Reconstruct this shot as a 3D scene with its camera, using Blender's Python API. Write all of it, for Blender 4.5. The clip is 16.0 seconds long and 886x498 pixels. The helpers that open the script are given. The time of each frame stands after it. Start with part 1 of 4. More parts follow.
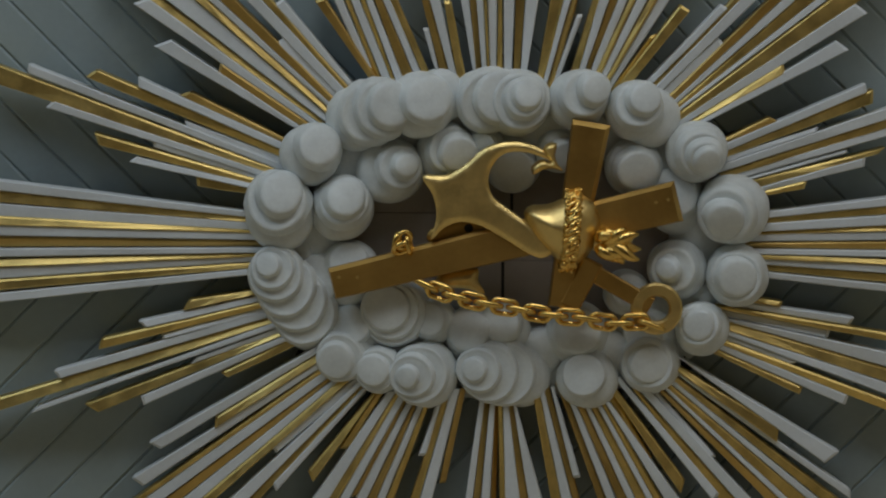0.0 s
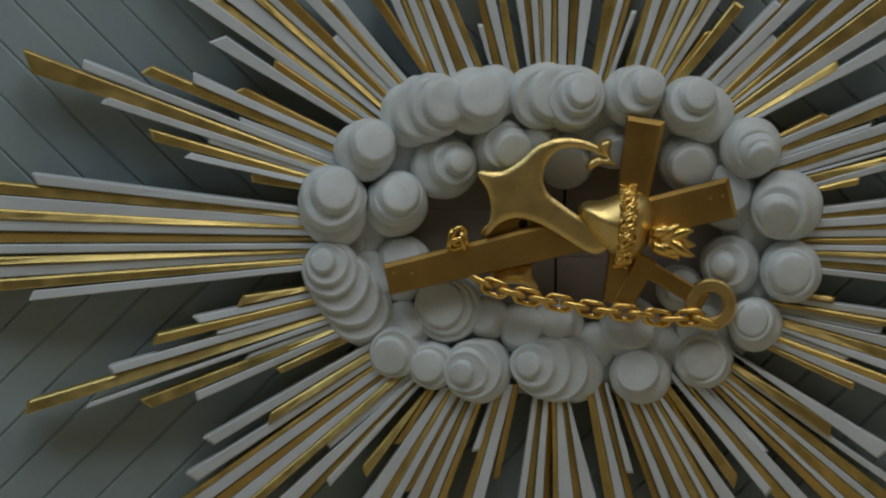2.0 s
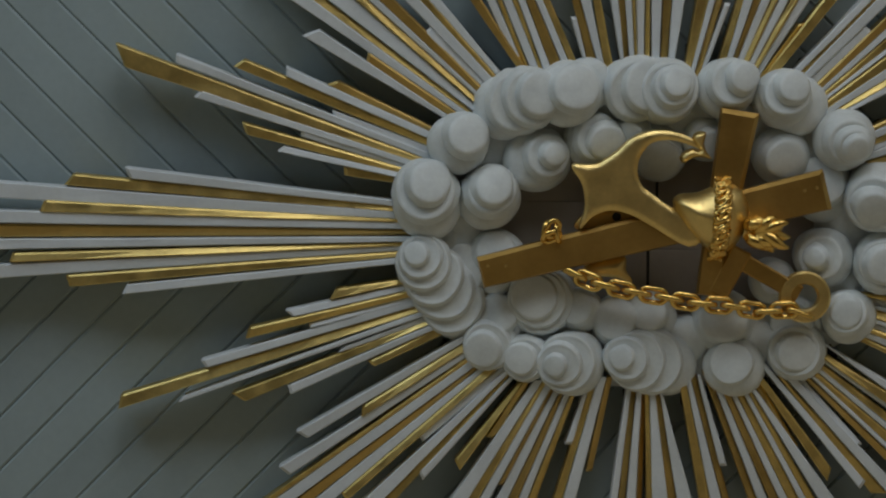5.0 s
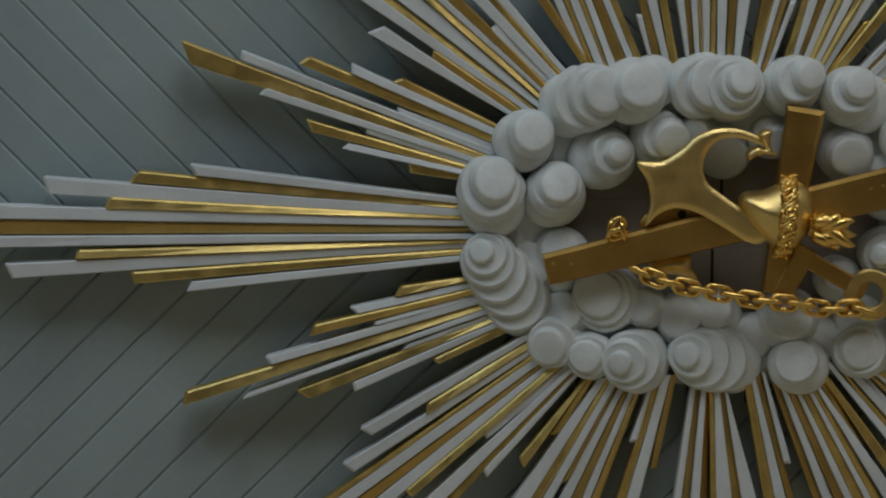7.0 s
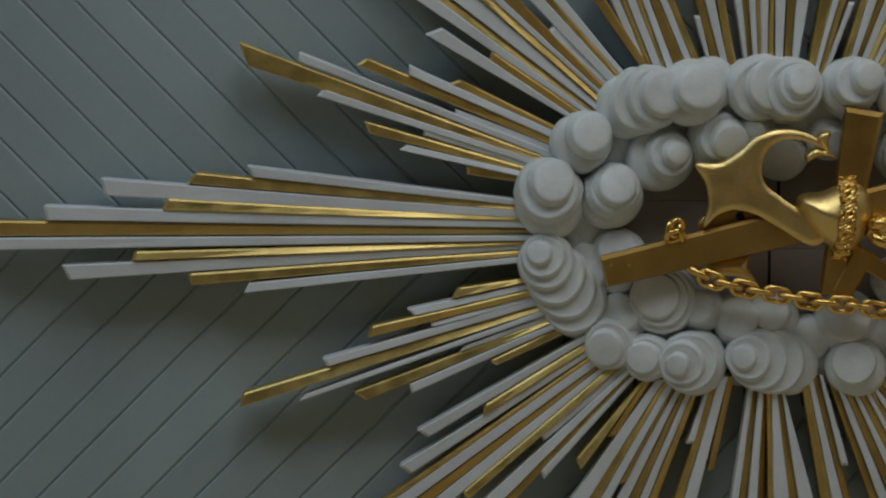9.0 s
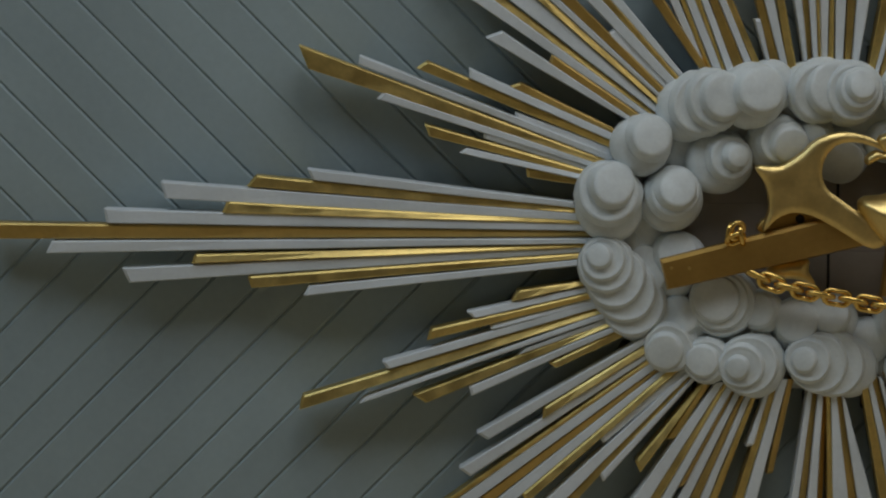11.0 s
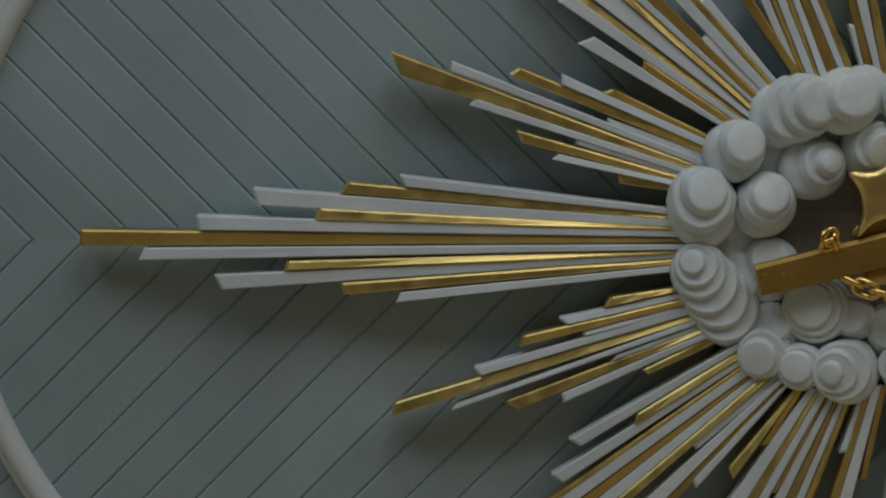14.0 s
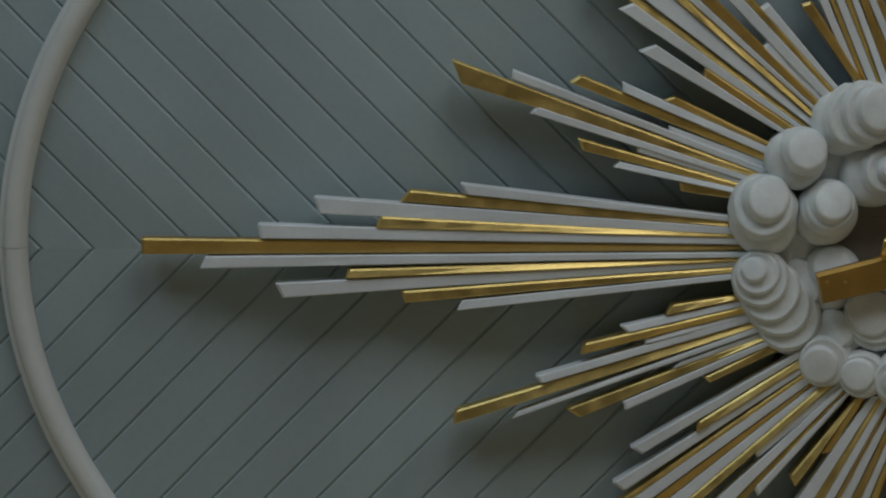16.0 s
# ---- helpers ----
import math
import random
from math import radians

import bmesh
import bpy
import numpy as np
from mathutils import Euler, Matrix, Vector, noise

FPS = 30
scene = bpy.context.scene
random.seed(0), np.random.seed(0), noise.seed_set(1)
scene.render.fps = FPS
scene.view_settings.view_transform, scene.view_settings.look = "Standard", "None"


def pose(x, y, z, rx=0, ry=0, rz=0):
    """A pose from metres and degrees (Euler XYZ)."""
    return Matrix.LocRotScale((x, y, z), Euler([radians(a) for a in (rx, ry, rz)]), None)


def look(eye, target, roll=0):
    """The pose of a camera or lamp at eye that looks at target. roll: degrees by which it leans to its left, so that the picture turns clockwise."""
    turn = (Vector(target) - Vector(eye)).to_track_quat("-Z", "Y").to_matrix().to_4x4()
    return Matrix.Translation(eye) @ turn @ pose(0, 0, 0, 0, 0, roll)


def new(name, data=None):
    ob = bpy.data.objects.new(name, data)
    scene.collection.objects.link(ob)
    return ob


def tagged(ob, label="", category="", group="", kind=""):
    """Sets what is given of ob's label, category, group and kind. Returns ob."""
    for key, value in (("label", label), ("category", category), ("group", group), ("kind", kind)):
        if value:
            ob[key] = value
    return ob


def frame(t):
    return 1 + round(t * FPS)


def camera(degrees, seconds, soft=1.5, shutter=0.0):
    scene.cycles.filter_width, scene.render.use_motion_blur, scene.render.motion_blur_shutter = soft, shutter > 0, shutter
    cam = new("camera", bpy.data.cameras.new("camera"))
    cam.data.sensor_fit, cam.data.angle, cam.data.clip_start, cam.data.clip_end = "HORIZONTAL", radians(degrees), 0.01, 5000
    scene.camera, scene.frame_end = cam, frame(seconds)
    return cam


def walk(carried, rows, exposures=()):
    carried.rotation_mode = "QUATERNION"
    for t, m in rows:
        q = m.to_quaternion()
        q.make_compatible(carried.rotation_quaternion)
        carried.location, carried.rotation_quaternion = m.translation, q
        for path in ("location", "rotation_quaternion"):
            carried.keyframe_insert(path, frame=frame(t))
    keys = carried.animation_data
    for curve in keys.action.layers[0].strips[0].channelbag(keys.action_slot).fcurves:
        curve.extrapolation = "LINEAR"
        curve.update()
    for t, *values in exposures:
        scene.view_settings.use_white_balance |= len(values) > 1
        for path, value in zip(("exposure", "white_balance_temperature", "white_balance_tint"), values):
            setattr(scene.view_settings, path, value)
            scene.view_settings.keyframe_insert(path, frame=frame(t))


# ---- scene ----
# The panel is an upright plank wall: u runs along it, v up it from its middle line, w out of it into the room.
cam = camera(18.0, 16.0, soft=2.15)
DEEP, MID = 8.250, 2.15
PATH = [
    (0, 0.0796, 0.0914, 0.7665, 0.0388, 4.0729, 0.3853, 0.133),
    (0.5, 0.0349, 0.0804, 0.7669, -0.0027, 4.0619, 0.3842, 0.138),
    (1, -0.0198, 0.0774, 0.7657, -0.0505, 4.0590, 0.3833, 0.158),
    (1.5, -0.0784, 0.0831, 0.7618, -0.0997, 4.0647, 0.3787, 0.185),
    (2, -0.1270, 0.0791, 0.7604, -0.1427, 4.0606, 0.3767, 0.168),
    (2.5, -0.1707, 0.0829, 0.7621, -0.1851, 4.0641, 0.3751, 0.155),
    (3, -0.2096, 0.0807, 0.7619, -0.2263, 4.0618, 0.3737, 0.167),
    (3.5, -0.2442, 0.0784, 0.7619, -0.2669, 4.0593, 0.3725, 0.160),
    (4, -0.2737, 0.0771, 0.7622, -0.3040, 4.0578, 0.3708, 0.076),
    (6.5, -0.4507, 0.0788, 0.7605, -0.5095, 4.0586, 0.3632, 0.049),
    (7, -0.4843, 0.0778, 0.7612, -0.5490, 4.0574, 0.3630, 0.042),
    (7.5, -0.5173, 0.0786, 0.7651, -0.5885, 4.0579, 0.3653, 0.045),
    (8, -0.5507, 0.0775, 0.7696, -0.6262, 4.0566, 0.3681, 0.033),
    (8.5, -0.5835, 0.0821, 0.7723, -0.6619, 4.0611, 0.3699, 0.029),
    (9, -0.6163, 0.0798, 0.7754, -0.6978, 4.0586, 0.3722, 0.027),
    (11.5, -0.8044, 0.0705, 0.7983, -0.9015, 4.0483, 0.3893, -0.014),
    (12, -0.8364, 0.0695, 0.8016, -0.9409, 4.0471, 0.3921, -0.038),
    (12.5, -0.8617, 0.0705, 0.8051, -0.9758, 4.0478, 0.3951, -0.065),
    (13, -0.8849, 0.0760, 0.8101, -1.0106, 4.0528, 0.3990, -0.103),
    (13.5, -0.9005, 0.0752, 0.8167, -1.0387, 4.0514, 0.4043, -0.093),
    (14, -0.9123, 0.0752, 0.8221, -1.0651, 4.0509, 0.4093, -0.166),
    (14.5, -0.9285, 0.0784, 0.8266, -1.0956, 4.0536, 0.4150, -0.209),
    (15, -0.9488, 0.0789, 0.8304, -1.1264, 4.0538, 0.4200, -0.292),
    (15.5, -0.9712, 0.0742, 0.8324, -1.1610, 4.0488, 0.4243, -0.264),
    (16, -0.9883, 0.0743, 0.8354, -1.1907, 4.0483, 0.4278, -0.331),
]
RAISED = pose(0, 0, MID)
walk(cam, [(t, RAISED @ look((ex, ey, ez), (tx, ty, tz), roll)) for t, ex, ey, ez, tx, ty, tz, roll in PATH], [(0.0, 0.0, 6500, 10), (16.0, 0.0, 6500, 10)])
PANEL = Matrix(((1, 0, 0, 0), (0, 0, -1, DEEP), (0, 1, 0, MID), (0, 0, 0, 1)))
LIFT = 0.092          # the gilded emblem stands off the clouds' backs
MM = 1 / 600          # one drawing unit in metres

# ---- light ----
world = bpy.data.worlds.new("sky")
scene.world = world
world.use_nodes = True
sky = world.node_tree.nodes.new("ShaderNodeTexSky")
sky.sky_type, sky.sun_disc, sky.sun_elevation, sky.sun_rotation = "NISHITA", False, radians(35), radians(180)
world.node_tree.links.new(sky.outputs[0], world.node_tree.nodes["Background"].inputs[0])
world.node_tree.nodes["Background"].inputs[1].default_value = 0.1


def roof_light(name, x, y, z, wide, long, power, colour):
    data = bpy.data.lights.new(name, "AREA")
    data.shape, data.size, data.size_y, data.energy, data.color = "RECTANGLE", wide, long, power, colour
    ob = new(name, data)
    ob.matrix_world = pose(x, y, z)
    return ob


WEST, EAST, BACK, HIGH = -7.0, 7.0, -3.0, 8.2
BAYS = (-4.6, 0.0, 4.6)
ROOF_Y = DEEP - 4.0
# unseen skylights added overhead; tints and powers tuned, cool in the west to warm in the east
for bay, power, colour in zip(BAYS, (80, 112, 62), ((0.75, 0.95, 1.12), (0.93, 0.95, 0.94), (1.0, 0.95, 0.87))):
    roof_light("skylight_daylight", bay, ROOF_Y, HIGH + 0.12, 2.9, 3.8, power, colour)


# ---- materials ----
def material(name, base, rough, metal=0.0, spread=0.12, scale=3.0, fine=60.0, bump=0.15, tint=(0, 0, 0), island=0.0, rough_spread=0.1, specular=0.5):
    m = bpy.data.materials.new(name)
    m.use_nodes = True
    nt = m.node_tree
    n, l = nt.nodes, nt.links
    b = n["Principled BSDF"]
    b.inputs["Metallic"].default_value = metal
    b.inputs["Specular IOR Level"].default_value = specular
    co = n.new("ShaderNodeTexCoord")
    big, small = n.new("ShaderNodeTexNoise"), n.new("ShaderNodeTexNoise")
    big.inputs["Scale"].default_value, big.inputs["Detail"].default_value = scale, 5
    small.inputs["Scale"].default_value, small.inputs["Detail"].default_value = fine, 4
    for t in (big, small):
        l.new(co.outputs["Object"], t.inputs["Vector"])
    mixed = n.new("ShaderNodeMath")
    mixed.operation = "MULTIPLY_ADD"
    mixed.inputs[1].default_value = 0.35
    l.new(small.outputs[0], mixed.inputs[0])
    l.new(big.outputs[0], mixed.inputs[2])
    ramp = n.new("ShaderNodeValToRGB")
    ramp.color_ramp.elements[0].position, ramp.color_ramp.elements[1].position = 0.45, 0.9
    low = [max(0, c * (1 - spread) - t) for c, t in zip(base, tint)]
    high = [min(1, c * (1 + spread) + t) for c, t in zip(base, tint)]
    ramp.color_ramp.elements[0].color, ramp.color_ramp.elements[1].color = (*low, 1), (*high, 1)
    l.new(mixed.outputs[0], ramp.inputs[0])
    colour = ramp.outputs[0]
    if island:
        geo, hsv, rng = n.new("ShaderNodeObjectInfo"), n.new("ShaderNodeHueSaturation"), n.new("ShaderNodeMapRange")
        rng.inputs["To Min"].default_value, rng.inputs["To Max"].default_value = 1 - island, 1 + island
        l.new(geo.outputs["Random"], rng.inputs["Value"])
        l.new(rng.outputs[0], hsv.inputs["Value"])
        l.new(colour, hsv.inputs["Color"])
        colour = hsv.outputs[0]
    l.new(colour, b.inputs["Base Color"])
    rr = n.new("ShaderNodeMapRange")
    rr.inputs["From Min"].default_value, rr.inputs["From Max"].default_value = 0.3, 0.7
    rr.inputs["To Min"].default_value, rr.inputs["To Max"].default_value = rough - rough_spread, rough + rough_spread
    l.new(big.outputs[0], rr.inputs["Value"])
    l.new(rr.outputs[0], b.inputs["Roughness"])
    bp = n.new("ShaderNodeBump")
    bp.inputs["Strength"].default_value, bp.inputs["Distance"].default_value = bump, 0.004
    l.new(mixed.outputs[0], bp.inputs["Height"])
    l.new(bp.outputs[0], b.inputs["Normal"])
    return m


PLANK = material("painted_planks", (0.308, 0.380, 0.397), 0.55, spread=0.10, scale=1.6, fine=45, bump=0.14, island=0.05)
WHITE = material("white_paint", (0.655, 0.70, 0.725), 0.5, spread=0.10, scale=5, fine=70, bump=0.12)
PUFF = material("white_gesso", (0.68, 0.73, 0.735), 0.5, spread=0.10, scale=16, fine=90, bump=0.32)
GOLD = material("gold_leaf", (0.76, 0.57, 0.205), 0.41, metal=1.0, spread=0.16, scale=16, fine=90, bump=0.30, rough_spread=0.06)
DULL = material("aged_gold", (0.55, 0.35, 0.105), 0.42, metal=1.0, spread=0.12, scale=7, fine=60, bump=0.3, rough_spread=0.05)
SATIN = material("satin_gold", (0.82, 0.62, 0.25), 0.40, metal=1.0, spread=0.12, scale=16, fine=80, bump=0.5, rough_spread=0.04)
BRIGHT = material("burnished_gold", (0.86, 0.58, 0.17), 0.24, metal=1.0, spread=0.15, scale=14, fine=60, bump=0.3, rough_spread=0.06)
# darker gold: shade painted into the B rays, a random tone in ray_group
GILT = material("gold_leaf_dark", (0.58, 0.405, 0.14), 0.42, metal=1.0, spread=0.16, scale=8, fine=60, bump=0.35, rough_spread=0.06)
TRIM = material("frame_paint", (0.60, 0.63, 0.62), 0.5, spread=0.06, scale=2, fine=50, bump=0.1)
# brown-grey paints in the shade and warm bounce inside the wreath
BOARD = material("shaded_board", (0.30, 0.266, 0.232), 0.65, spread=0.12, scale=4, fine=40, bump=0.15)
BACKING = material("groove_paint", (0.10, 0.11, 0.11), 0.8, spread=0.2)
# black that paints deep shade in the board gaps; battens and bolt hole share it
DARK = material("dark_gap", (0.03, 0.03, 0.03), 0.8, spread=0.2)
PLASTER = material("plaster", (0.50, 0.44, 0.33), 0.85, spread=0.05, scale=1, fine=30)
WOOD = material("dark_wood", (0.13, 0.095, 0.065), 0.6, spread=0.2, scale=2, fine=30)
STONE = material("floor_stone", (0.64, 0.525, 0.355), 0.6, spread=0.15, scale=1, fine=20)


# ---- builders ----
def thing(name, label, category, group="", kind="", lift=0.0):
    ob = new(name)
    ob.matrix_world = PANEL @ Matrix.Translation((0, 0, lift))
    ob.empty_display_size = 0.1
    return tagged(ob, label, category, group, kind)


def mesh_of(name, verts, faces, mat, smooth=False):
    me = bpy.data.meshes.new(name)
    me.from_pydata([tuple(v) for v in verts], [], faces)
    me.validate()
    bm = bmesh.new()
    bm.from_mesh(me)
    bmesh.ops.recalc_face_normals(bm, faces=bm.faces[:])
    bm.to_mesh(me)
    bm.free()
    me.materials.append(mat)
    if smooth:
        me.shade_smooth()
    return me


def part(name, verts, faces, mat, parent, label="", smooth=False):
    ob = new(name, mesh_of(name, verts, faces, mat, smooth))
    ob.parent = parent
    return tagged(ob, label)


def sharp(ob, degrees=35):
    ob.data.shade_smooth()
    bm = bmesh.new()
    bm.from_mesh(ob.data)
    for e in bm.edges:
        if len(e.link_faces) == 2 and e.calc_face_angle() > radians(degrees):
            e.smooth = False
    bm.to_mesh(ob.data)
    bm.free()


def lerp(a, b, s):
    return tuple(p + (q - p) * s for p, q in zip(a, b))


def spline(points, steps=6, closed=True):
    out, n = [], len(points)
    spans = range(n if closed else n - 1)
    for i in spans:
        if closed:
            a, b, c, d = (Vector(points[(i + k) % n]) for k in (-1, 0, 1, 2))
        else:
            a, b, c, d = (Vector(points[min(max(i + k, 0), n - 1)]) for k in (-1, 0, 1, 2))
        for j in range(steps):
            t = j / steps
            out.append(0.5 * (2 * b + (c - a) * t + (2 * a - 5 * b + 4 * c - d) * t * t + (3 * b - a - 3 * c + d) * t ** 3))
    if not closed:
        out.append(Vector(points[-1]))
    return out


def inflated(outline, low, edge, rise, reach, power=0.5, pitch=0.008):
    """A carved plate: upright rim from low to edge, then a rounded top that rises with the distance from the outline."""
    from mathutils.geometry import delaunay_2d_cdt
    rim = [Vector((p[0], p[1])) for p in outline]
    n = len(rim)

    def inside(p):
        hit = False
        for i in range(n):
            a, b = rim[i], rim[i - 1]
            if (a.y > p.y) != (b.y > p.y) and p.x < (b.x - a.x) * (p.y - a.y) / (b.y - a.y) + a.x:
                hit = not hit
        return hit

    def gap(p):
        best = 9.0
        for i in range(n):
            a, b = rim[i], rim[i - 1]
            ab = b - a
            t = max(0, min(1, (p - a).dot(ab) / max(ab.length_squared, 1e-12)))
            best = min(best, (p - a - ab * t).length)
        return best
    xs, ys = [p.x for p in rim], [p.y for p in rim]
    pts = list(rim)
    y, odd = min(ys), 0
    while y < max(ys):
        x = min(xs) + pitch * 0.5 * (odd % 2)
        while x < max(xs):
            p = Vector((x, y))
            if inside(p) and gap(p) > pitch * 0.45:
                pts.append(p)
            x += pitch
        y += pitch * 0.87
        odd += 1
    vs, _, fs, *_ = delaunay_2d_cdt(pts, [(i, (i + 1) % n) for i in range(n)], [], 1, 1e-6)
    verts = []
    for p in vs:
        s = min(1.0, gap(p) / reach)
        verts.append((p.x, p.y, edge + rise * (1 - (1 - s) ** 2) ** power))
    faces = [tuple(f) for f in fs]
    k = len(verts)
    verts += [(p.x, p.y, edge) for p in rim] + [(p.x, p.y, low) for p in rim]
    faces += [(k + i, k + (i + 1) % n, k + n + (i + 1) % n, k + n + i) for i in range(n)]
    faces.append(tuple(k + n + i for i in range(n)))
    return verts, faces


def tube(points, radii, sides=8):
    pts = [Vector(p) for p in points]
    verts, faces = [], []
    up = Vector((0, 0, 1))
    for i, p in enumerate(pts):
        d = (pts[min(i + 1, len(pts) - 1)] - pts[max(i - 1, 0)]).normalized()
        a = d.cross(up if abs(d.z) < 0.95 else Vector((1, 0, 0))).normalized()
        b = a.cross(d)
        r = radii[i] if isinstance(radii, (list, tuple)) else radii
        for k in range(sides):
            q = 2 * math.pi * k / sides
            verts.append(p + a * (r * math.cos(q)) + b * (r * math.sin(q)))
    for i in range(len(pts) - 1):
        for k in range(sides):
            j = (k + 1) % sides
            faces.append((i * sides + k, i * sides + j, (i + 1) * sides + j, (i + 1) * sides + k))
    faces.append(tuple(range(sides)))
    faces.append(tuple((len(pts) - 1) * sides + k for k in range(sides)))
    return verts, faces


def beam(start, end, wide0, wide1, low, high, chamfer, broad=None):
    """A straight timber with chamfered top edges; wide0 and wide1 at its two ends; broad: chamfers of the two sides and the two ends."""
    a, b = Vector(start), Vector(end)
    d = (b - a).normalized()
    s = Vector((-d.y, d.x))
    verts, faces = [], []
    c = chamfer
    side0, side1, end0, end1 = broad or (c, c, c, c)
    for o, w, inset, cut in ((a, wide0, d, end0), (b, wide1, -d, end1)):
        h = w / 2
        for q, z, deep in ((-h, low, 0), (-h, high - c, 0), (-h + side0, high, cut), (h - side1, high, cut), (h, high - c, 0), (h, low, 0)):
            p = o + s * q + inset * deep
            verts.append((p.x, p.y, z))
    for k in range(6):
        j = (k + 1) % 6
        faces.append((k, j, 6 + j, 6 + k))
    for o in (0, 6):
        faces += [(o, o + 1, o + 4, o + 5), (o + 1, o + 2, o + 3, o + 4)]
    return verts, faces


# ---- the room: ceiling, walls, floor ----
AXIS_V = -0.0020
STEP, APEX = 0.1560, -2.4420
UMIN, UMAX, VMIN, VMAX = WEST, EAST, -MID, HIGH - MID


def clipped(poly):
    for axis, bound, sign in ((0, UMIN, 1), (0, UMAX, -1), (1, VMIN, 1), (1, VMAX, -1)):
        out = []
        for i in range(len(poly)):
            a, b = poly[i - 1], poly[i]
            da, db = sign * (a[axis] - bound), sign * (b[axis] - bound)
            if (da >= 0) != (db >= 0):
                out.append(lerp(a, b, da / (da - db)))
            if db >= 0:
                out.append(b)
        poly = out
        if len(poly) < 3:
            return []
    return poly


def boxes(spans):
    verts, faces = [], []
    for x0, x1, y0, y1, z0, z1 in spans:
        k = len(verts)
        verts += [(x, y, z) for x in (x0, x1) for y in (y0, y1) for z in (z0, z1)]
        faces += [tuple(k + i for i in f) for f in ((0, 1, 3, 2), (4, 5, 7, 6), (0, 1, 5, 4), (2, 3, 7, 6), (0, 2, 6, 4), (1, 3, 7, 5))]
    return verts, faces


def setting(name, spans, mat, label, category):
    return tagged(new(name, mesh_of(name, *boxes(spans), mat)), label, category, kind="structure")


def room():
    setting("floor", [(WEST - 0.4, EAST + 0.4, BACK - 0.4, DEEP + 0.4, -0.2, 0)], STONE, "pale brown stone floor", "floor")
    setting("wall_south", [(WEST - 0.4, EAST + 0.4, BACK - 0.4, BACK, 0, HIGH)], WOOD, "dark brown panelled wall", "wall")
    setting("wall_west", [(WEST - 0.4, WEST, BACK, DEEP, 0, HIGH)], PLASTER, "plain plastered wall", "wall")
    setting("wall_east", [(EAST, EAST + 0.4, BACK, DEEP, 0, HIGH)], PLASTER, "plain plastered wall", "wall")
    y0, y1 = ROOF_Y - 2.0, ROOF_Y + 2.0
    edges = [WEST - 0.4] + [b + k for b in BAYS for k in (-1.55, 1.55)] + [EAST + 0.4]
    spans = [(WEST - 0.4, EAST + 0.4, BACK - 0.4, y0, HIGH, HIGH + 0.3), (WEST - 0.4, EAST + 0.4, y1, DEEP + 0.4, HIGH, HIGH + 0.3)]
    spans += [(edges[i], edges[i + 1], y0, y1, HIGH, HIGH + 0.3) for i in range(0, len(edges), 2)]
    setting("ceiling", spans, PLASTER, "plain plastered ceiling with skylight openings", "ceiling")


room()


# ---- oval frame on the plank wall ----
def oval_frame():
    cu, cv, ru, rv = 0.1740, 0.0040, 2.8480, 1.8678
    ob = thing("oval_frame", "pale grey painted oval moulding on the plank wall", "moulding")
    profile = [(-0.038, 0.0), (-0.038, 0.016), (-0.034, 0.022), (-0.030, 0.036), (-0.018, 0.047), (0.0, 0.051), (0.018, 0.047), (0.028, 0.036), (0.031, 0.026), (0.045, 0.022), (0.045, 0.0)]
    n, m, lengths = 240, len(profile), 8
    for piece in range(lengths):
        verts, faces = [], []
        first, last = n * piece // lengths, n * (piece + 1) // lengths
        for i in range(first, last + 1):
            a = 2 * math.pi * i / n
            if i == first:
                a += 0.0004
            if i == last:
                a -= 0.0004
            p = Vector((ru * math.cos(a), rv * math.sin(a)))
            out = Vector((math.cos(a) / ru, math.sin(a) / rv)).normalized()
            for q, w in profile:
                verts.append((cu + p.x + out.x * q, cv + p.y + out.y * q, w - 0.004 if w == 0 else w))
        for i in range(last - first):
            for k in range(m - 1):
                faces.append((i * m + k, i * m + k + 1, (i + 1) * m + k + 1, (i + 1) * m + k))
        faces += [tuple(range(m)), tuple((last - first) * m + k for k in range(m))]
        sharp(part("moulding", verts, faces, TRIM, ob), 50)


oval_frame()


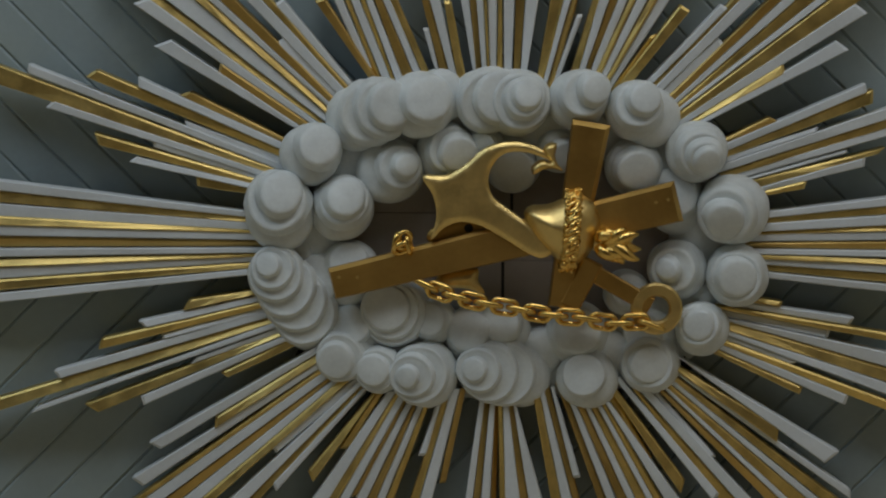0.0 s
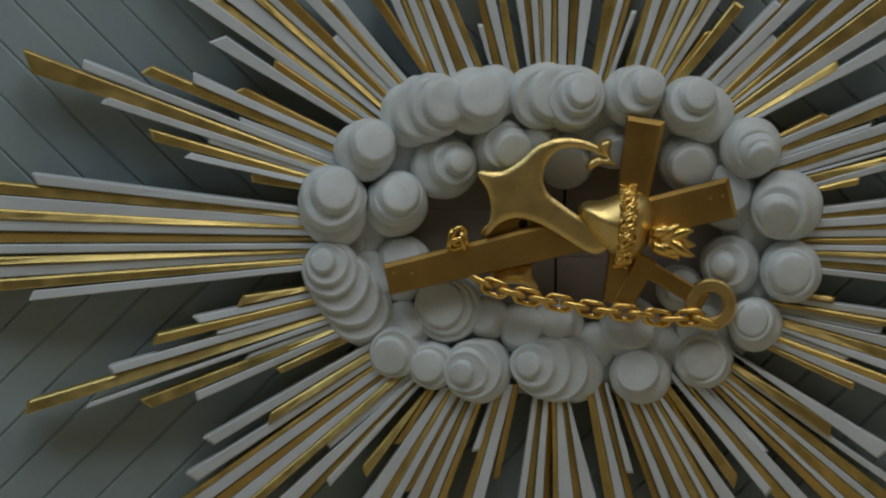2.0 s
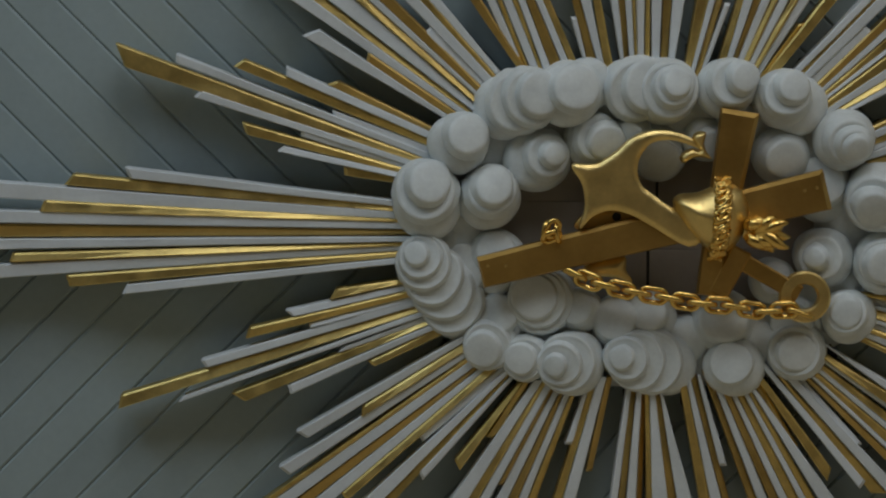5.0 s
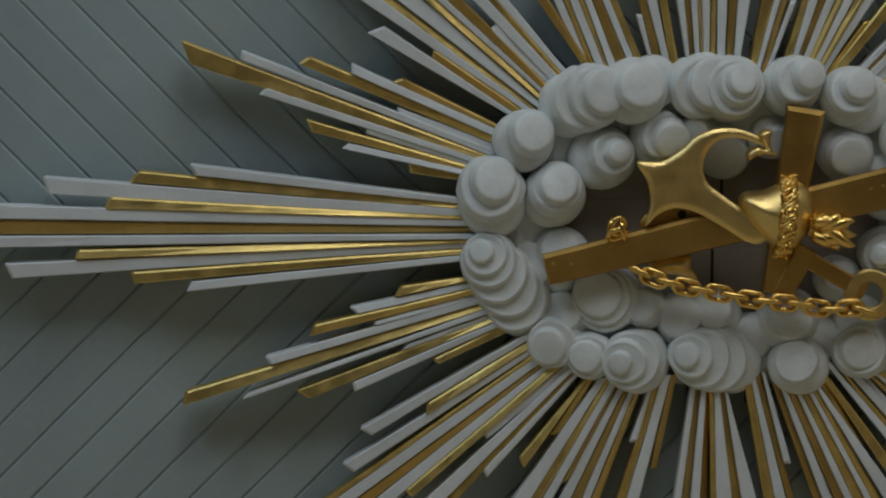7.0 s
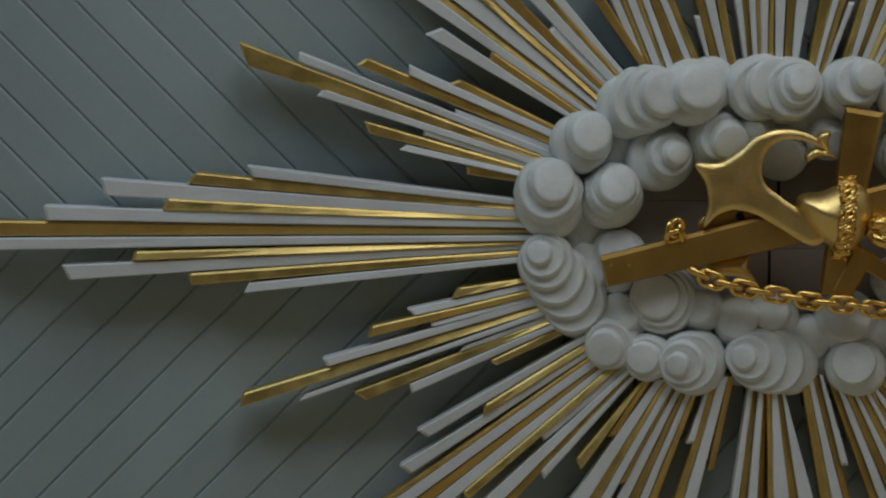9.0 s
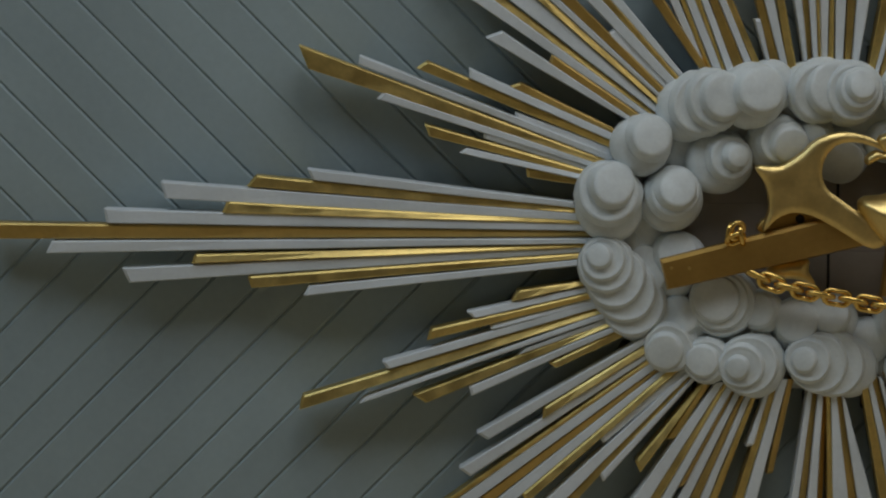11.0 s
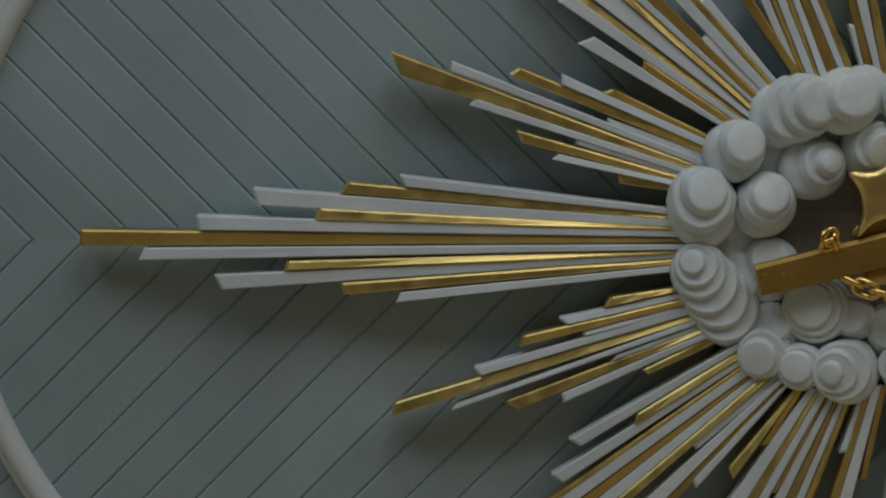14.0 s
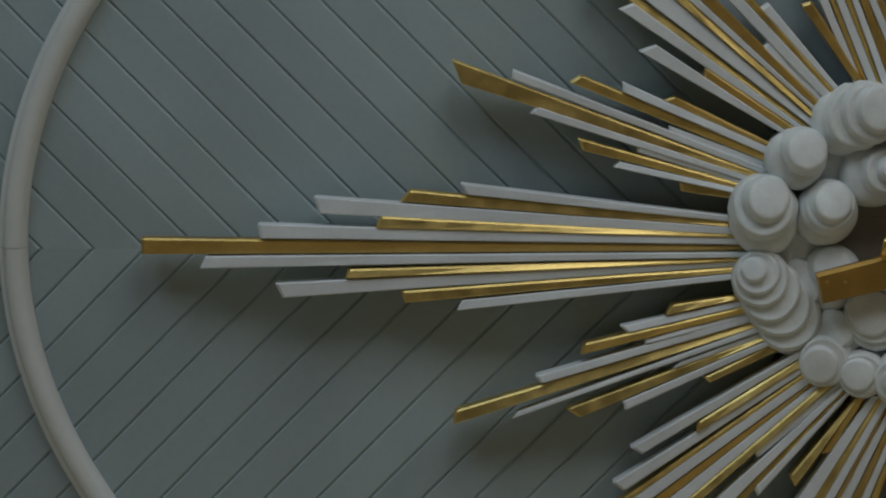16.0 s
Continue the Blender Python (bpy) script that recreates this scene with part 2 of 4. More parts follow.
# ---- the rays ----
def ray(tip, n0, n1, f0, f1, mat, top, parent, skew, tilt):
    """One tapering strip: near edge n0-n1, its lines run on through f0-f1, cut off at tip."""
    inner = -0.06 / (Vector(f0) - Vector(n0)).length
    a0, a1 = lerp(n0, f0, inner), lerp(n1, f1, inner)
    b0, b1 = lerp(n0, f0, tip + skew), lerp(n1, f1, tip - skew)
    # the edge that faces up is chamfered broadly on the gilded strips
    gilded = mat in (GOLD, GILT)
    upper = (n0[1] + f0[1]) > (n1[1] + f1[1])
    broad, slim = (0.006, 0.0022) if gilded else (0.0035, 0.0028)
    c0, c1 = (broad, slim) if upper else (slim, broad)
    verts, faces = [], []
    seed = 40 * n0[0] + 23 * n0[1]
    bevel = 0.009 / (Vector(b0) - Vector(a0)).length
    marks = [k / 6 for k in range(6)] + [1 - bevel, 1.0]
    cuts = len(marks)
    for t in marks:
        p, q = Vector(lerp(a0, b0, t)), Vector(lerp(a1, b1, t))
        side = (q - p).normalized()
        # hand-cut edges wander by about a millimetre
        p += side * (0.0013 * noise.noise((7 * t, seed, 1.0)))
        q += side * (0.0013 * noise.noise((7 * t, seed, 5.0)))
        z = top - 0.010 * (1 - t) + 0.0025 * noise.noise((4 * t, seed, 9.0)) - (0.007 if t == 1.0 else 0.0)
        lean = tilt + 0.003 * noise.noise((5 * t, seed, 14.0))
        wide = max((q - p).length, 0.006)
        e0, e1 = min(c0 / wide, 0.42), min(c1 / wide, 0.42)
        for s, w in ((0, z - 0.075), (0, z - 0.8 * c0), (e0, z), (1 - e1, z + lean), (1, z - 0.8 * c1 + lean), (1, z - 0.075)):
            x, y = lerp(p, q, s)
            verts.append((x, y, w))
    for cut in range(cuts - 1):
        o = 6 * cut
        for k in range(6):
            j = (k + 1) % 6
            faces.append((o + k, o + j, o + 6 + j, o + 6 + k))
    o = 6 * (cuts - 1)
    faces += [(0, 1, 2, 3, 4, 5), tuple(o + k for k in range(6))]
    part("ray", verts, faces, mat, parent, "gilded ray" if mat in (GOLD, GILT) else "white painted ray")


def ray_group(pattern, tips, a, a2, b, b2, weights, far, rng=random.Random(3)):
    """A bundle whose strips share the width between the lines a-a2 and b-b2 by their weights."""
    ob = thing("ray_bundle", "pointed bundle of gilded and white rays with short fillers", "sunburst rays", "rays round the cloud wreath")
    total, s, total_far, q = sum(weights), 0.0, sum(far), 0.0
    # a batten behind the rays carries them
    m0, m1 = lerp(lerp(a, a2, 0.05), lerp(b, b2, 0.05), 0.02), lerp(lerp(a, a2, 0.05), lerp(b, b2, 0.05), 0.98)
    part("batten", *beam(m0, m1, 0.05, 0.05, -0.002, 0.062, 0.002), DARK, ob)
    for k, tip, wt, wf in zip(pattern, tips, weights, far):
        s0, s1, q0, q1 = s / total, (s + wt) / total, q / total_far, (q + wf) / total_far
        s += wt
        q += wf
        over = rng.uniform(-0.08, -0.02) / len(pattern)
        white = k in "Ww"
        top = 0.132 + rng.uniform(-0.007, 0.007) if white else 0.128 + rng.uniform(-0.010, 0.010)
        if k in "wg":
            top -= 0.008
        mat = WHITE if white else (GOLD if rng.random() < 0.5 else GILT)
        ray(tip, lerp(a, b, s0 - over), lerp(a, b, s1 + over), lerp(a2, b2, q0 - over), lerp(a2, b2, q1 + over), mat, top, ob,
            rng.uniform(-0.02, 0.02), rng.uniform(-0.004, 0.004) * (1 if white else 2.1))


def bundle(label, *strips, mirror=None, rng=random.Random(9)):
    """Strips of kind W white, w short white, G and g gilded, Y gilded and turned to the light, B gilded, turned from it
    and in a darker gold that paints in more shade: two corners beside the clouds, then the two corners of the tip."""
    ob = thing("ray_bundle", label, "sunburst rays", "rays round the cloud wreath")
    if mirror is not None:
        strips = [(k, *((2 * mirror - u, v) for u, v in corners)) for k, *corners in strips]
    m0, m1 = lerp(strips[0][1], strips[0][3], 0.06), lerp(strips[-1][2], strips[-1][4], 0.06)
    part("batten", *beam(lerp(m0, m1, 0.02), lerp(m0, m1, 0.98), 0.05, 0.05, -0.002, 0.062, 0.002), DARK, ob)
    for k, n0, n1, t0, t1 in strips:
        white = k in "Ww"
        top = (0.134 if white else 0.130) + rng.uniform(-0.006, 0.006) - (0.010 if k in "wg" else 0.0)
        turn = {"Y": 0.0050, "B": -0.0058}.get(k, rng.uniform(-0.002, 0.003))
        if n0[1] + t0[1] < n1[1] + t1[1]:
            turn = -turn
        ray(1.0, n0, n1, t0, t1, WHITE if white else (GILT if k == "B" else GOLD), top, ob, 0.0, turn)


ARM = "GWGwWGWwGWG"
F_DOWN = (7, 9, 8, 9, 12, 12, 10, 4.5, 8.5, 10, 10)
W_DOWN = (8, 11, 7.5, 11, 6, 13, 7.5, 8, 8, 9, 9)
CU = 0.1670
# the long bundles on the long axis
LONG = ("long stepped bundle of white and gilded wooden rays",
       ("W", (-0.588, 0.107), (-0.588, 0.089), (-1.347, 0.200), (-1.331, 0.168)),
       ("G", (-0.588, 0.089), (-0.588, 0.074), (-1.498, 0.180), (-1.523, 0.149)),
       ("W", (-0.588, 0.074), (-0.588, 0.051), (-1.773, 0.162), (-1.760, 0.113)),
       ("Y", (-0.588, 0.051), (-0.588, 0.043), (-1.580, 0.105), (-1.594, 0.073)),
       ("W", (-0.588, 0.043), (-0.588, 0.022), (-1.938, 0.083), (-1.930, 0.042)),
       ("B", (-0.588, 0.020), (-0.587, 0.002), (-2.281, 0.042), (-2.279, -0.006)),
       ("W", (-0.587, 0.000), (-0.587, -0.016), (-2.090, -0.011), (-2.107, -0.046)),
       ("Y", (-0.587, -0.018), (-0.587, -0.028), (-1.676, -0.049), (-1.683, -0.075)),
       ("W", (-0.587, -0.027), (-0.587, -0.044), (-1.888, -0.090), (-1.867, -0.133)),
       ("G", (-0.587, -0.046), (-0.587, -0.062), (-1.522, -0.113), (-1.511, -0.147)),
       ("W", (-0.587, -0.065), (-0.587, -0.083), (-1.344, -0.140), (-1.359, -0.169)))
bundle(*LONG)
bundle(*LONG, mirror=CU)
bundle("pointed bundle of gilded and white rays with short fillers",
       ("B", (-0.469, 0.321), (-0.469, 0.304), (-0.730, 0.450), (-0.762, 0.439)),
       ("W", (-0.469, 0.305), (-0.469, 0.283), (-0.879, 0.491), (-0.879, 0.463)),
       ("G", (-0.469, 0.283), (-0.476, 0.264), (-1.000, 0.512), (-1.032, 0.491)),
       ("w", (-0.479, 0.265), (-0.479, 0.245), (-0.748, 0.366), (-0.743, 0.344)),
       ("W", (-0.490, 0.251), (-0.507, 0.236), (-1.195, 0.528), (-1.198, 0.502)),
       ("G", (-0.513, 0.236), (-0.529, 0.224), (-1.370, 0.558), (-1.343, 0.489)),
       ("W", (-0.534, 0.226), (-0.550, 0.213), (-1.125, 0.422), (-1.146, 0.403)),
       ("w", (-0.552, 0.214), (-0.563, 0.203), (-0.837, 0.308), (-0.838, 0.289)),
       ("G", (-0.560, 0.203), (-0.570, 0.188), (-1.008, 0.331), (-0.995, 0.295)),
       ("W", (-0.573, 0.189), (-0.576, 0.174), (-0.886, 0.262), (-0.907, 0.247)),
       ("G", (-0.576, 0.174), (-0.580, 0.157), (-0.715, 0.203), (-0.712, 0.177)))
bundle("pointed bundle of gilded and white rays with short fillers",
       ("Y", (-0.548, -0.125), (-0.548, -0.138), (-0.739, -0.153), (-0.756, -0.183)),
       ("W", (-0.546, -0.142), (-0.538, -0.159), (-0.885, -0.216), (-0.864, -0.234)),
       ("G", (-0.533, -0.159), (-0.520, -0.174), (-0.992, -0.266), (-1.001, -0.298)),
       ("w", (-0.527, -0.175), (-0.520, -0.191), (-0.818, -0.255), (-0.815, -0.268)),
       ("W", (-0.515, -0.185), (-0.512, -0.205), (-1.132, -0.362), (-1.116, -0.384)),
       ("Y", (-0.512, -0.207), (-0.499, -0.222), (-1.367, -0.465), (-1.374, -0.505)),
       ("W", (-0.497, -0.221), (-0.490, -0.235), (-1.184, -0.467), (-1.199, -0.485)),
       ("w", (-0.490, -0.237), (-0.480, -0.251), (-0.718, -0.323), (-0.736, -0.341)),
       ("Y", (-0.472, -0.243), (-0.466, -0.256), (-1.044, -0.459), (-1.004, -0.482)),
       ("W", (-0.464, -0.258), (-0.454, -0.271), (-0.879, -0.434), (-0.872, -0.461)),
       ("G", (-0.453, -0.271), (-0.451, -0.296), (-0.647, -0.365), (-0.626, -0.379)))
bundle("broad diagonal fan of white and gilded wooden rays",
       ("W", (-0.418, -0.317), (-0.402, -0.330), (-0.856, -0.571), (-0.823, -0.590)),
       ("Y", (-0.398, -0.331), (-0.375, -0.340), (-0.662, -0.496), (-0.665, -0.526)),
       ("W", (-0.375, -0.342), (-0.364, -0.355), (-0.907, -0.676), (-0.876, -0.699)),
       ("G", (-0.364, -0.357), (-0.355, -0.367), (-1.090, -0.872), (-1.061, -0.870)),
       ("W", (-0.354, -0.366), (-0.339, -0.383), (-1.129, -0.922), (-1.055, -0.915)),
       ("B", (-0.339, -0.383), (-0.327, -0.392), (-1.113, -0.962), (-1.042, -0.958)),
       ("W", (-0.328, -0.391), (-0.314, -0.398), (-0.986, -0.919), (-0.915, -0.916)),
       ("Y", (-0.311, -0.397), (-0.293, -0.405), (-0.725, -0.753), (-0.706, -0.771)),
       ("w", (-0.289, -0.406), (-0.270, -0.417), (-0.504, -0.576), (-0.487, -0.601)),
       ("W", (-0.273, -0.414), (-0.257, -0.419), (-0.701, -0.809), (-0.640, -0.808)),
       ("G", (-0.255, -0.418), (-0.247, -0.421), (-0.610, -0.781), (-0.576, -0.781)),
       ("W", (-0.245, -0.422), (-0.236, -0.429), (-0.497, -0.691), (-0.487, -0.713)))
bundle("broad diagonal fan of white and gilded wooden rays",
       ("W", (-0.429, 0.345), (-0.419, 0.354), (-0.834, 0.580), (-0.785, 0.598)),
       ("B", (-0.414, 0.352), (-0.391, 0.362), (-0.649, 0.506), (-0.642, 0.533)),
       ("W", (-0.387, 0.360), (-0.372, 0.368), (-0.892, 0.701), (-0.850, 0.717)),
       ("Y", (-0.370, 0.368), (-0.359, 0.375), (-0.983, 0.813), (-0.936, 0.810)),
       ("W", (-0.358, 0.376), (-0.351, 0.394), (-0.983, 0.854), (-0.868, 0.844)),
       ("Y", (-0.349, 0.397), (-0.343, 0.410), (-0.925, 0.897), (-0.875, 0.887)),
       ("W", (-0.341, 0.412), (-0.335, 0.422), (-0.856, 0.872), (-0.812, 0.865)),
       ("B", (-0.333, 0.422), (-0.317, 0.433), (-0.767, 0.827), (-0.707, 0.821)),
       ("w", (-0.317, 0.433), (-0.291, 0.447), (-0.482, 0.588), (-0.461, 0.608)),
       ("W", (-0.304, 0.440), (-0.283, 0.453), (-0.623, 0.770), (-0.572, 0.765)),
       ("G", (-0.282, 0.453), (-0.270, 0.459), (-0.538, 0.731), (-0.510, 0.730)),
       ("W", (-0.269, 0.459), (-0.257, 0.467), (-0.487, 0.700), (-0.464, 0.716)))
bundle("narrow fan of rays with one broad gilded ray",
       ("Y", (-0.217, -0.438), (-0.198, -0.429), (-0.394, -0.654), (-0.379, -0.684)),
       ("g", (-0.197, -0.430), (-0.174, -0.425), (-0.303, -0.589), (-0.277, -0.589)),
       ("W", (-0.196, -0.468), (-0.168, -0.468), (-0.497, -0.903), (-0.439, -0.903)),
       ("Y", (-0.168, -0.469), (-0.153, -0.469), (-0.471, -0.954), (-0.432, -0.954)),
       ("W", (-0.152, -0.468), (-0.129, -0.468), (-0.445, -0.987), (-0.411, -0.987)),
       ("B", (-0.129, -0.469), (-0.117, -0.469), (-0.267, -0.727), (-0.253, -0.727)),
       ("W", (-0.116, -0.468), (-0.096, -0.468), (-0.397, -1.004), (-0.350, -1.003)),
       ("B", (-0.094, -0.469), (-0.083, -0.469), (-0.333, -0.971), (-0.296, -0.970)),
       ("W", (-0.080, -0.468), (-0.062, -0.468), (-0.279, -0.936), (-0.251, -0.936)),
       ("G", (-0.061, -0.469), (-0.047, -0.469), (-0.240, -0.920), (-0.212, -0.920)))
bundle("small bundle of two white and two gilded rays",
       ("W", (-0.024, -0.468), (-0.012, -0.468), (-0.073, -0.608), (-0.052, -0.607)),
       ("G", (-0.010, -0.468), (0.006, -0.468), (-0.147, -0.894), (-0.116, -0.894)),
       ("W", (0.007, -0.468), (0.033, -0.468), (-0.098, -0.843), (-0.059, -0.843)),
       ("B", (0.035, -0.468), (0.053, -0.468), (-0.013, -0.688), (0.006, -0.688)))
bundle("upright bundle of eight white and gilded rays",
       ("W", (0.103, -0.456), (0.118, -0.455), (0.030, -0.985), (0.055, -0.985)),
       ("B", (0.118, -0.445), (0.135, -0.445), (0.054, -1.036), (0.077, -1.036)),
       ("W", (0.136, -0.434), (0.150, -0.433), (0.079, -1.085), (0.118, -1.085)),
       ("B", (0.149, -0.441), (0.161, -0.441), (0.125, -1.052), (0.143, -1.052)),
       ("G", (0.158, -0.427), (0.170, -0.427), (0.173, -1.120), (0.192, -1.119)),
       ("W", (0.172, -0.437), (0.186, -0.437), (0.191, -1.068), (0.262, -1.068)),
       ("B", (0.186, -0.445), (0.201, -0.445), (0.263, -1.035), (0.296, -1.035)),
       ("W", (0.202, -0.455), (0.209, -0.455), (0.291, -0.984), (0.357, -0.983)))
bundle("narrow fan of rays with one broad gilded ray",
       ("B", (-0.212, 0.484), (-0.193, 0.487), (-0.371, 0.711), (-0.342, 0.721)),
       ("Y", (-0.193, 0.487), (-0.181, 0.489), (-0.292, 0.605), (-0.279, 0.613)),
       ("W", (-0.233, 0.524), (-0.211, 0.524), (-0.377, 0.853), (-0.349, 0.853)),
       ("Y", (-0.209, 0.524), (-0.196, 0.524), (-0.357, 0.892), (-0.344, 0.892)),
       ("W", (-0.193, 0.524), (-0.168, 0.524), (-0.353, 0.921), (-0.328, 0.921)),
       ("Y", (-0.167, 0.524), (-0.157, 0.524), (-0.328, 0.940), (-0.311, 0.940)),
       ("W", (-0.155, 0.525), (-0.133, 0.525), (-0.302, 0.921), (-0.286, 0.921)),
       ("B", (-0.131, 0.524), (-0.099, 0.525), (-0.271, 0.902), (-0.258, 0.902)),
       ("W", (-0.097, 0.525), (-0.076, 0.525), (-0.244, 0.873), (-0.223, 0.873)),
       ("G", (-0.073, 0.525), (-0.052, 0.525), (-0.213, 0.844), (-0.192, 0.844)))
bundle("small bundle of two white and two gilded rays",
       ("W", (-0.030, 0.525), (-0.019, 0.525), (-0.062, 0.633), (-0.046, 0.633)),
       ("B", (-0.021, 0.541), (0.004, 0.541), (-0.099, 0.847), (-0.081, 0.848)),
       ("W", (0.005, 0.541), (0.025, 0.541), (-0.070, 0.815), (-0.035, 0.815)),
       ("G", (0.028, 0.541), (0.052, 0.541), (-0.002, 0.711), (0.019, 0.711)))
bundle("upright bundle of nine white and gilded rays",
       ("W", (0.083, 0.506), (0.092, 0.506), (0.003, 0.960), (0.043, 0.960)),
       ("B", (0.091, 0.506), (0.107, 0.506), (0.045, 0.992), (0.070, 0.992)),
       ("W", (0.109, 0.506), (0.122, 0.506), (0.064, 1.024), (0.093, 1.024)),
       ("Y", (0.124, 0.506), (0.130, 0.506), (0.095, 1.025), (0.106, 1.025)),
       ("W", (0.131, 0.506), (0.149, 0.506), (0.111, 1.072), (0.151, 1.073)),
       ("Y", (0.151, 0.506), (0.166, 0.506), (0.158, 1.057), (0.162, 1.057)),
       ("W", (0.171, 0.506), (0.194, 0.506), (0.167, 1.025), (0.211, 1.025)),
       ("B", (0.199, 0.506), (0.217, 0.506), (0.210, 0.993), (0.248, 0.993)),
       ("W", (0.219, 0.506), (0.236, 0.506), (0.247, 0.961), (0.306, 0.961)))
bundle("small bundle of two white and two gilded rays",
       ("G", (0.271, 0.510), (0.291, 0.510), (0.323, 0.833), (0.369, 0.833)),
       ("W", (0.291, 0.510), (0.304, 0.510), (0.368, 0.817), (0.391, 0.817)),
       ("B", (0.306, 0.510), (0.322, 0.510), (0.383, 0.784), (0.402, 0.785)),
       ("W", (0.324, 0.516), (0.339, 0.516), (0.379, 0.673), (0.396, 0.673)))
bundle("narrow fan of rays with one broad gilded ray",
       ("G", (0.514, 0.492), (0.551, 0.494), (0.675, 0.702), (0.703, 0.685)),
       ("g", (0.509, 0.500), (0.526, 0.500), (0.591, 0.612), (0.609, 0.616)),
       ("W", (0.481, 0.494), (0.501, 0.494), (0.715, 0.898), (0.763, 0.898)),
       ("Y", (0.466, 0.494), (0.480, 0.494), (0.710, 0.946), (0.742, 0.946)),
       ("W", (0.446, 0.494), (0.465, 0.494), (0.681, 0.994), (0.724, 0.994)),
       ("Y", (0.429, 0.494), (0.445, 0.494), (0.662, 1.010), (0.683, 1.010)),
       ("W", (0.413, 0.494), (0.431, 0.494), (0.603, 0.994), (0.641, 0.994)),
       ("B", (0.398, 0.494), (0.412, 0.494), (0.557, 0.962), (0.590, 0.962)),
       ("W", (0.381, 0.494), (0.396, 0.494), (0.503, 0.929), (0.544, 0.930)),
       ("G", (0.359, 0.494), (0.379, 0.494), (0.480, 0.897), (0.493, 0.897)))
bundle("broad diagonal fan of white and gilded wooden rays",
       ("W", (0.750, 0.365), (0.737, 0.372), (1.157, 0.574), (1.121, 0.600)),
       ("Y", (0.736, 0.373), (0.720, 0.379), (0.977, 0.508), (0.971, 0.533)),
       ("W", (0.722, 0.380), (0.696, 0.384), (1.210, 0.679), (1.174, 0.706)),
       ("G", (0.695, 0.383), (0.680, 0.397), (1.253, 0.760), (1.225, 0.813)),
       ("W", (0.678, 0.399), (0.677, 0.409), (1.300, 0.874), (1.251, 0.868)),
       ("G", (0.677, 0.409), (0.672, 0.422), (1.320, 0.927), (1.236, 0.918)),
       ("W", (0.672, 0.423), (0.663, 0.433), (1.246, 0.930), (1.183, 0.922)),
       ("B", (0.662, 0.431), (0.646, 0.443), (1.139, 0.883), (1.085, 0.875)),
       ("w", (0.646, 0.442), (0.627, 0.460), (0.803, 0.589), (0.784, 0.608)),
       ("W", (0.629, 0.459), (0.608, 0.470), (0.982, 0.804), (0.925, 0.799)),
       ("G", (0.608, 0.468), (0.598, 0.475), (0.892, 0.764), (0.866, 0.763)),
       ("W", (0.598, 0.475), (0.580, 0.481), (0.810, 0.691), (0.792, 0.704)))
bundle("pointed bundle of gilded and white rays with short fillers",
       ("B", (0.810, 0.320), (0.815, 0.307), (0.934, 0.382), (0.957, 0.370)),
       ("W", (0.814, 0.307), (0.821, 0.287), (1.206, 0.478), (1.211, 0.453)),
       ("G", (0.822, 0.287), (0.827, 0.272), (1.230, 0.461), (1.229, 0.422)),
       ("w", (0.827, 0.272), (0.831, 0.256), (1.075, 0.354), (1.070, 0.340)),
       ("W", (0.831, 0.256), (0.835, 0.235), (1.354, 0.438), (1.352, 0.402)),
       ("G", (0.844, 0.235), (0.865, 0.224), (1.468, 0.443), (1.441, 0.405)),
       ("W", (0.864, 0.224), (0.887, 0.214), (1.340, 0.374), (1.321, 0.342)),
       ("w", (0.890, 0.213), (0.897, 0.204), (1.159, 0.289), (1.159, 0.278)),
       ("G", (0.901, 0.202), (0.929, 0.186), (1.267, 0.295), (1.248, 0.276)),
       ("W", (0.929, 0.185), (0.934, 0.170), (1.210, 0.266), (1.208, 0.240)),
       ("G", (0.936, 0.172), (0.938, 0.157), (1.044, 0.198), (1.037, 0.175)))
bundle("small bundle of two white and two gilded rays",
       ("G", (0.265, -0.458), (0.286, -0.458), (0.329, -0.824), (0.361, -0.824)),
       ("W", (0.287, -0.457), (0.302, -0.457), (0.359, -0.806), (0.392, -0.806)),
       ("B", (0.303, -0.458), (0.321, -0.458), (0.387, -0.774), (0.408, -0.774)),
       ("W", (0.326, -0.465), (0.338, -0.465), (0.378, -0.670), (0.399, -0.669)))
bundle("narrow fan of rays with one broad gilded ray",
       ("G", (0.514, -0.427), (0.499, -0.437), (0.702, -0.674), (0.690, -0.714)),
       ("g", (0.500, -0.438), (0.485, -0.448), (0.607, -0.613), (0.594, -0.608)),
       ("W", (0.468, -0.448), (0.482, -0.448), (0.743, -0.889), (0.801, -0.888)),
       ("G", (0.455, -0.449), (0.469, -0.449), (0.728, -0.940), (0.761, -0.940)),
       ("W", (0.440, -0.448), (0.453, -0.448), (0.721, -0.973), (0.745, -0.972)),
       ("G", (0.420, -0.449), (0.439, -0.449), (0.689, -0.990), (0.729, -0.990)),
       ("W", (0.404, -0.448), (0.418, -0.448), (0.648, -0.973), (0.678, -0.973)),
       ("B", (0.384, -0.449), (0.403, -0.449), (0.598, -0.940), (0.632, -0.940)),
       ("W", (0.366, -0.449), (0.383, -0.449), (0.542, -0.906), (0.577, -0.906)),
       ("B", (0.346, -0.449), (0.365, -0.449), (0.501, -0.874), (0.528, -0.874)))
